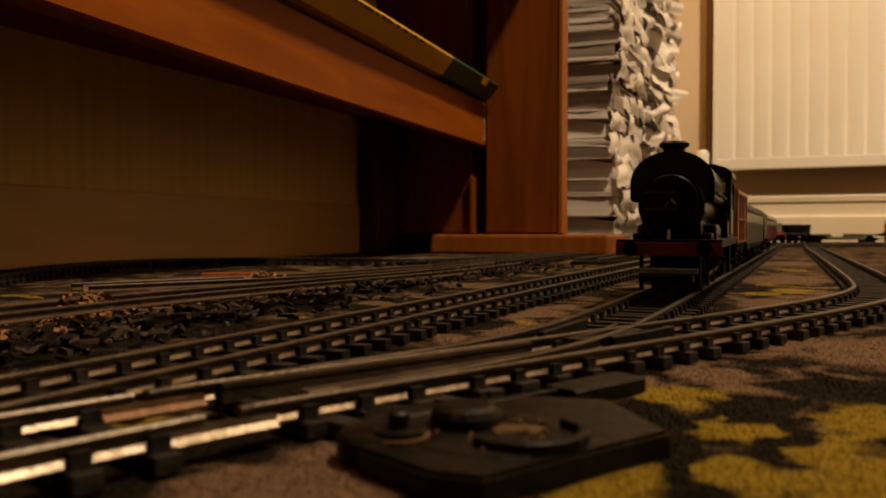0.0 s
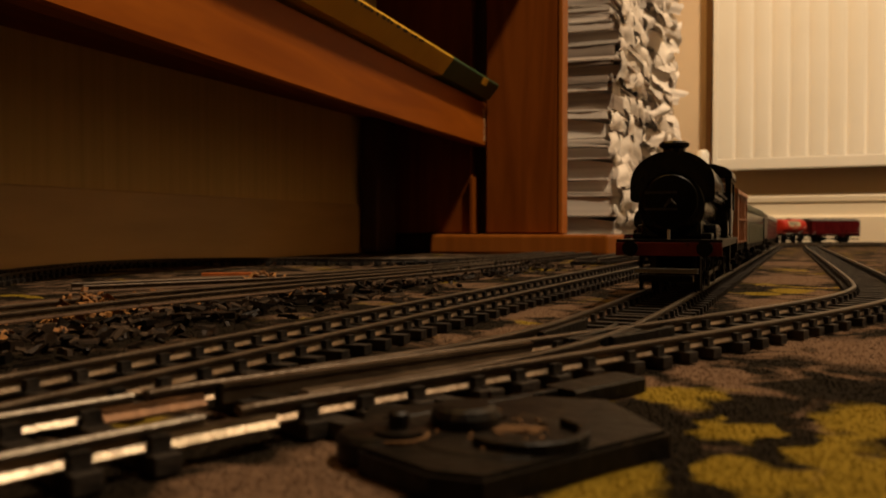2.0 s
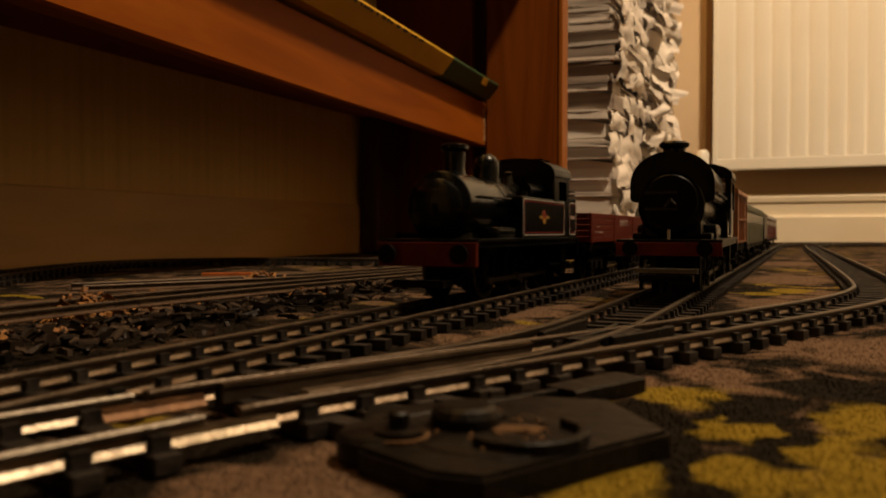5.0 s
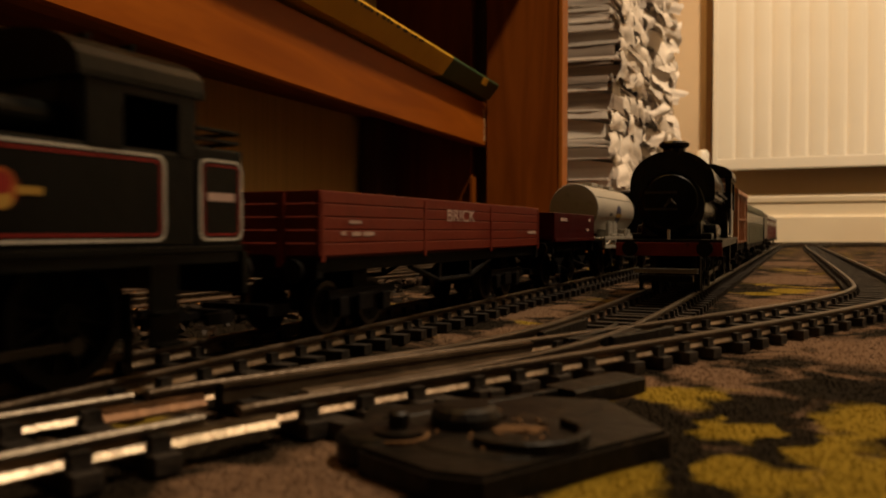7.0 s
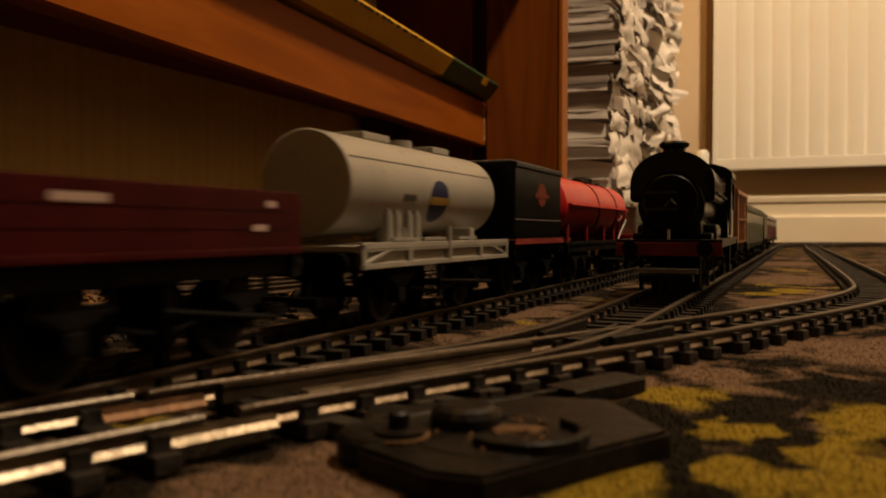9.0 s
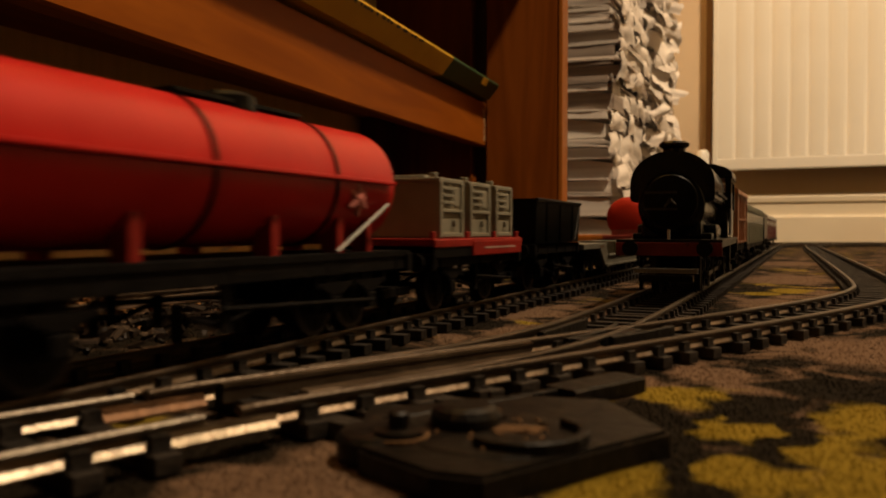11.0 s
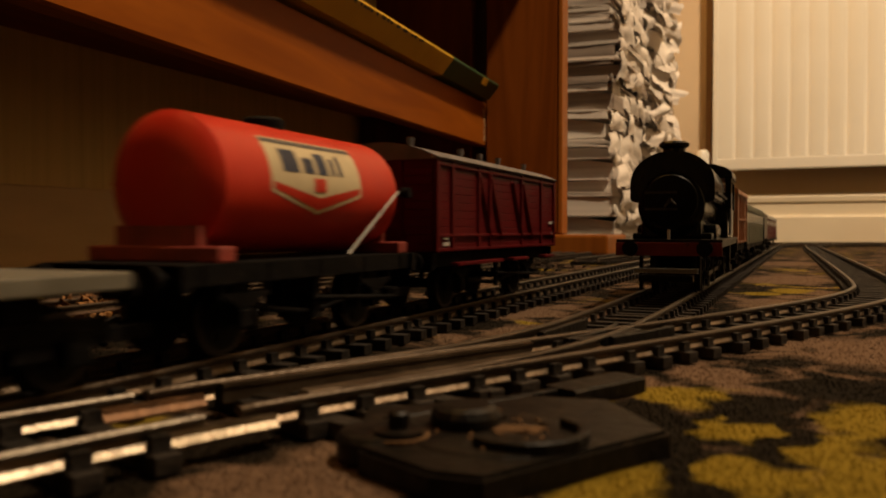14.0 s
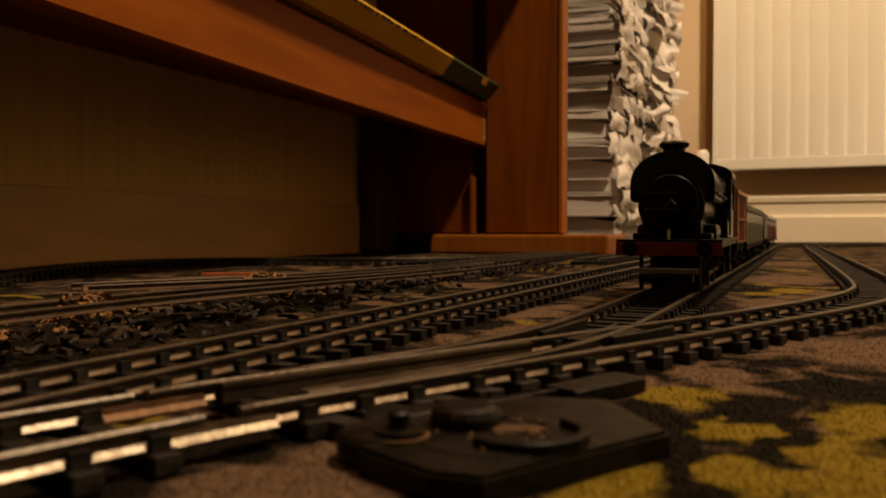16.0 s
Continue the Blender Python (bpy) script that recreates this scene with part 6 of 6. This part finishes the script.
def build_turnout():
    t = thing("turnout_fittings", "frog, check rails and joiners of a set of points", "railway points")
    part("frog", strip_along([(-0.0405, 0.152), (-0.0350, 0.166), (-0.0330, 0.176)], 0.0030, 0.0022, 0.0053), "black_plastic", t, "dark plastic crossing nose")
    part("wing_rail", strip_along([(-0.0350, 0.158), (-0.0305, 0.170), (-0.0262, 0.184)], 0.0012, 0.0024, 0.0054), "black_plastic", t)
    part("wing_rail", strip_along([(-0.0425, 0.152), (-0.0395, 0.166), (-0.0390, 0.182)], 0.0012, 0.0024, 0.0054), "black_plastic", t)
    part("check_rail", strip_along([(-0.0497, 0.158), (-0.0487, 0.170), (-0.0475, 0.187)], 0.0014, 0.0024, 0.0056), "black_plastic", t)
    part("check_rail", strip_along([(-0.0262, 0.158), (-0.0170, 0.178), (-0.0085, 0.197)], 0.0012, 0.0024, 0.0050), "rusty_steel", t)
    part("blade_plate", strip_along([(-0.0660, 0.096), (-0.0540, 0.126), (-0.0430, 0.152)], 0.0030, 0.0024, 0.0034), "blade_steel", t, "worn plate between the blades")
    line = spline([(-0.0744, 0.0879), (-0.0657, 0.1073), (-0.0574, 0.1259), (-0.0474, 0.1479)], 0.002)
    part("switch_blade", rail_mesh(line, 0.0, profile=[(-0.0007, 0), (0.0007, 0), (0.0007, 0.0020), (0.0009, 0.0022), (0.0009, 0.0028), (-0.0009, 0.0028), (-0.0009, 0.0022), (-0.0007, 0.0020)], base=0.0024), "blade_steel", t, "plain tapered switch blade")
    part("tie_bar", box(-0.080, -0.046, 0.0915, 0.0945, 0.0016, 0.0030, bevel=0.0003), "black_plastic", t)
    for pts, metal, label in (([(-0.0800, 0.0720), (-0.0769, 0.0806), (-0.0745, 0.0870)], "copper", "coppery rail joiner"), ([(-0.0640, 0.0665), (-0.0618, 0.0730), (-0.0588, 0.0800)], "joiner_steel", "bright worn rail joiner")):
        line = spline(pts, 0.002)
        part("rail_joiner", rail_mesh(line, 0.0, profile=[(-0.0013, 0.0), (0.0013, 0.0), (0.0013, 0.0004), (0.0006, 0.0011), (0.0004, 0.0018), (-0.0004, 0.0018), (-0.0006, 0.0011), (-0.0013, 0.0004)], base=0.0024), metal, t, label)
    # timbers under the diverging part
    for k in range(11):
        y = 0.090 + k * 0.0090
        half = 0.0150 + 0.0003 * k
        cx = -0.0650 + (y - 0.090) * 0.29
        m = Matrix.Translation((cx, y, 0)) @ Matrix.Rotation(-0.30, 4, "Z")
        bm = bmesh.new()
        add_box(bm, -half, half, -0.0017, 0.0017, 0.0003, 0.00245, bevel=0.0002, m=m)
        part("timber", bm, "sleeper_plastic", t)


def build_lever():
    lv = thing("point_lever", "black plastic point lever housing with a round knob", "point lever")
    # plate, along the rail
    out = [(-0.0525, 0.0905), (-0.0435, 0.0735), (-0.0330, 0.0690), (-0.0275, 0.0695), (-0.0140, 0.0950), (-0.0245, 0.1095), (-0.0370, 0.1070)]
    bm = bmesh.new()
    lo = [bm.verts.new((x, y, 0.0002)) for x, y in out]
    hi = [bm.verts.new((x, y, 0.0032)) for x, y in out]
    n = len(out)
    for i in range(n):
        bm.faces.new((lo[i], lo[(i + 1) % n], hi[(i + 1) % n], hi[i]))
    bm.faces.new(hi)
    bm.faces.new(lo[::-1])
    bmesh.ops.bevel(bm, geom=[e for e in bm.edges if e.verts[0].co.z > 0.003 and e.verts[1].co.z > 0.003], offset=0.0005, segments=2, affect="EDGES")
    bmesh.ops.recalc_face_normals(bm, faces=bm.faces[:])
    part("base_plate", bm, "black_plastic", lv, "scuffed black base plate")
    bm = bmesh.new()
    add_lathe(bm, [(0.0042, 0.0032), (0.0042, 0.0048), (0.0038, 0.0056), (0.0030, 0.0060), (0.0004, 0.0060)], (-0.0365, 0.0865, 0), n=28)
    part("knob", bm, "black_plastic", lv, smooth=False)
    bm = bmesh.new()
    add_lathe(bm, [(0.0030, 0.0032), (0.0029, 0.0042), (0.0012, 0.0044), (0.0012, 0.0060), (0.0008, 0.0063)], (-0.0415, 0.0790, 0), n=20)
    part("pivot_post", bm, "black_plastic", lv)
    bm = bmesh.new()
    add_lathe(bm, [(0.0036, 0.0032), (0.0036, 0.0036), (0.0028, 0.0036)], (-0.0415, 0.0790, 0), n=20)
    part("rust_ring", bm, "brown_dust", lv, "rust-brown ring of dirt")
    bm = bmesh.new()
    add_lathe(bm, [(0.0100, 0.0031), (0.0098, 0.0034), (0.0090, 0.0035), (0.0004, 0.0036)], (-0.0322, 0.0850, 0), n=40)
    part("dial_disc", bm, "black_plastic", lv, "raised round dial")
    bm = bmesh.new()
    add_lathe(bm, [(0.0055, 0.0010), (0.0055, 0.0030), (0.0050, 0.0036), (0.0040, 0.0038)], (-0.0440, 0.0800, 0), n=28)
    part("pivot_boss", bm, "black_plastic", lv)
    rng = random.Random(4)
    bm = bmesh.new()
    for k in range(60):
        a, rr = rng.uniform(0, 6.28), 0.0012 + 0.0095 * rng.random()
        leaf_crumb(bm, Matrix.Translation((-0.0335 + rr * math.cos(a), 0.0855 + rr * math.sin(a), 0.0037)) @ tilt(rng, 0.5), rng.uniform(0.0002, 0.0006), rng)
    part("dirt", bm, "brown_dust", lv, "brown crumbs of dirt")
    # curved guide ridge
    pts = [(-0.0285 + 0.0068 * math.cos(radians(a)), 0.0845 + 0.0068 * math.sin(radians(a))) for a in range(-120, 81, 20)]
    part("guide_ridge", strip_along(pts, 0.0012, 0.0034, 0.0046), "black_plastic", lv, "raised curved guide")
    part("slot_dust", strip_along([(-0.0325, 0.0850), (-0.0300, 0.0868), (-0.0270, 0.0868)], 0.0032, 0.0035, 0.0038), "brown_dust", lv, "brown fluff in the slot")
    bl = strip_along([(-0.0335, 0.1160), (-0.0305, 0.1230), (-0.0255, 0.1340)], 0.0065, 0.0003, 0.0028, 0.0004)
    part("end_block", bl, "black_plastic", lv)
    part("draw_wire", strip_along([(-0.0470, 0.0860), (-0.0395, 0.1000), (-0.0330, 0.1130)], 0.0012, 0.0026, 0.0034), "black_plastic", lv)


def shard(bm, m, w, h, t, rng):
    """A thin broken plate with an uneven rim."""
    n = rng.choice((4, 5, 6))
    rim = [(w * rng.uniform(0.5, 1.1) * math.cos(2 * math.pi * k / n + 0.4), h * rng.uniform(0.5, 1.1) * math.sin(2 * math.pi * k / n + 0.4), t * rng.uniform(-1, 1)) for k in range(n)]
    lo = [bm.verts.new(m @ Vector((x, y, z - t / 2))) for x, y, z in rim]
    hi = [bm.verts.new(m @ Vector((x * 0.92, y * 0.92, z + t / 2))) for x, y, z in rim]
    for k in range(n):
        bm.faces.new((lo[k], lo[(k + 1) % n], hi[(k + 1) % n], hi[k]))
    bm.faces.new(hi)
    bm.faces.new(lo[::-1])


def leaf_crumb(bm, m, size, rng):
    """A curled scrap of dry leaf."""
    c = bm.verts.new(m @ Vector((0, 0, size * 0.35)))
    rim = [bm.verts.new(m @ Vector((size * rng.uniform(0.5, 1.3) * math.cos(a), size * rng.uniform(0.4, 0.9) * math.sin(a), rng.uniform(-0.5, 0.5) * size))) for a in (0, 1.1, 2.1, 3.2, 4.2, 5.3)]
    for k in range(6):
        bm.faces.new((c, rim[k], rim[(k + 1) % 6]))


def tilt(rng, most):
    return Euler((rng.uniform(-most, most), rng.uniform(-most, most), rng.uniform(0, 6.28))).to_matrix().to_4x4()


def build_litter():
    rng = random.Random(11)
    MAT["dark_litter"] = material("dark_litter", (0.003, 0.0024, 0.0018), 0.5, 0, (0.022, 0.014, 0.009), 90, bump=0.4, spec=0.10)
    MAT["brown_litter"] = material("brown_litter", (0.018, 0.011, 0.006), 0.8, 0, (0.060, 0.037, 0.020), 90, bump=0.4, spec=0.2)
    # a band of broken black track beside the main line
    bm, pale = bmesh.new(), bmesh.new()
    for k in range(900):
        y = 0.03 + 0.55 * (k / 900) ** 1.25
        mid = -0.150 - 0.030 * min(1.0, max(0.0, (y - 0.05) / 0.30))
        x = min(mid + rng.gauss(0, 0.0125), -0.1235)
        s = rng.uniform(0.0012, 0.0034)
        m = Matrix.Translation((x, y, 0.0004 + rng.uniform(0.0, 0.0042) * max(0.0, 1 - abs(x - mid) / 0.022))) @ tilt(rng, 0.45)
        shard(pale if k % 4 == 0 else bm, m, s * rng.uniform(1.0, 2.2), s * rng.uniform(0.4, 0.8), rng.uniform(0.0004, 0.0012), rng)
    for k in range(26):
        y = 0.05 + 0.016 * k
        mid = -0.152 - 0.028 * min(1.0, max(0.0, (y - 0.05) / 0.30))
        m = Matrix.Translation((mid + rng.gauss(0, 0.005), y, rng.uniform(0.0010, 0.0026))) @ Euler((rng.uniform(-0.2, 0.2), rng.uniform(-0.08, 0.08), rng.gauss(0, 0.5))).to_matrix().to_4x4()
        add_box(bm, -0.0135, 0.0135, -0.0014, 0.0014, -0.0009, 0.0009, m=m)
    tagged(mesh_object("plastic_scraps", bm, "dark_litter"), "dark broken plastic track scraps on the carpet", "litter", kind="stuff")
    tagged(mesh_object("brown_scraps", pale, "brown_litter"), "dusty brown scraps among broken track pieces", "litter", kind="stuff")
    bm = bmesh.new()
    for x, y, count, sx, sy in ((-0.204, 0.178, 190, 0.0055, 0.010), (-0.230, 0.302, 120, 0.006, 0.010), (-0.177, 0.258, 16, 0.003, 0.005), (-0.166, 0.135, 14, 0.006, 0.010), (-0.174, 0.196, 12, 0.004, 0.006), (-0.222, 0.225, 14, 0.008, 0.014)):
        for k in range(count):
            px_, py = x + rng.gauss(0, sx), y + rng.gauss(0, sy)
            size = rng.uniform(0.0010, 0.0026)
            away = math.hypot((px_ - x) / sx, (py - y) / sy)
            top = (0.0085 if count > 60 else 0.0050) * max(0.1, 1 - away / 2.2)
            leaf_crumb(bm, Matrix.Translation((min(px_, -0.13), py, 0.0006 + rng.random() * top)) @ tilt(rng, 0.8), size, rng)
    tagged(mesh_object("leaf_litter", bm, "debris"), "dry orange-brown leaf crumbs beside the rails", "leaf litter", kind="stuff")
    # one bright orange strip of card
    card = thing("orange_card_strip", "narrow orange card strip lying by the track", "card", m=pose(-0.2465, 0.297, 0.0057, 0, 2, -50))
    part("strip", box(-0.002, 0.002, -0.012, 0.012, 0, 0.0012), "paint_orange", card)


def build_pile():
    """Short carpet fibres, thick near the eye and thinner farther off."""
    rng = np.random.default_rng(3)
    n = 260000
    d = 0.062 * (0.75 / 0.062) ** rng.random(n)
    a = np.radians(90 + 24.5) + np.radians(33) * (2 * rng.random(n) - 1)
    x, y = d * np.cos(a), d * np.sin(a)
    ang = rng.random(n) * 2 * np.pi
    w = 0.00011 * (1 + d * 3.0)
    h = 0.00012 + 0.0003 * rng.random(n)
    lean = 0.0006 * (rng.random((n, 2)) - 0.5) * 2
    v = np.zeros((n, 3, 3))
    v[:, 0] = np.stack([x - w * np.cos(ang), y - w * np.sin(ang), np.full(n, -0.0002)], 1)
    v[:, 1] = np.stack([x + w * np.cos(ang), y + w * np.sin(ang), np.full(n, -0.0002)], 1)
    v[:, 2] = np.stack([x + lean[:, 0], y + lean[:, 1], h], 1)
    me = bpy.data.meshes.new("carpet_pile")
    me.vertices.add(n * 3)
    me.vertices.foreach_set("co", v.reshape(-1))
    me.loops.add(n * 3)
    me.loops.foreach_set("vertex_index", np.arange(n * 3, dtype=np.int32))
    me.polygons.add(n)
    me.polygons.foreach_set("loop_start", np.arange(0, n * 3, 3, dtype=np.int32))
    me.update(calc_edges=True)
    me.materials.append(MAT["carpet"])
    tagged(new("carpet_pile", me), "short fuzzy mottled carpet fibres", "carpet pile", kind="stuff")


build_turnout()
build_lever()
build_litter()
build_pile()


def motions():
    times = [i * 0.1 for i in range(161)]
    for ob, front, rear in TRAIN_THINGS:
        walk(ob, [(t, vehicle_pose(end_at(t) + front, end_at(t) + rear)) for t in times])
    ticks = [i / 15 for i in range(241)]
    start = end_at(0)
    for w, v, y, r in MOVING_WHEELS:
        walk(w, [(t, Matrix.Translation((0, y, r)) @ Matrix.Rotation(-(start - end_at(t)) / r, 4, "X")) for t in ticks])


motions()
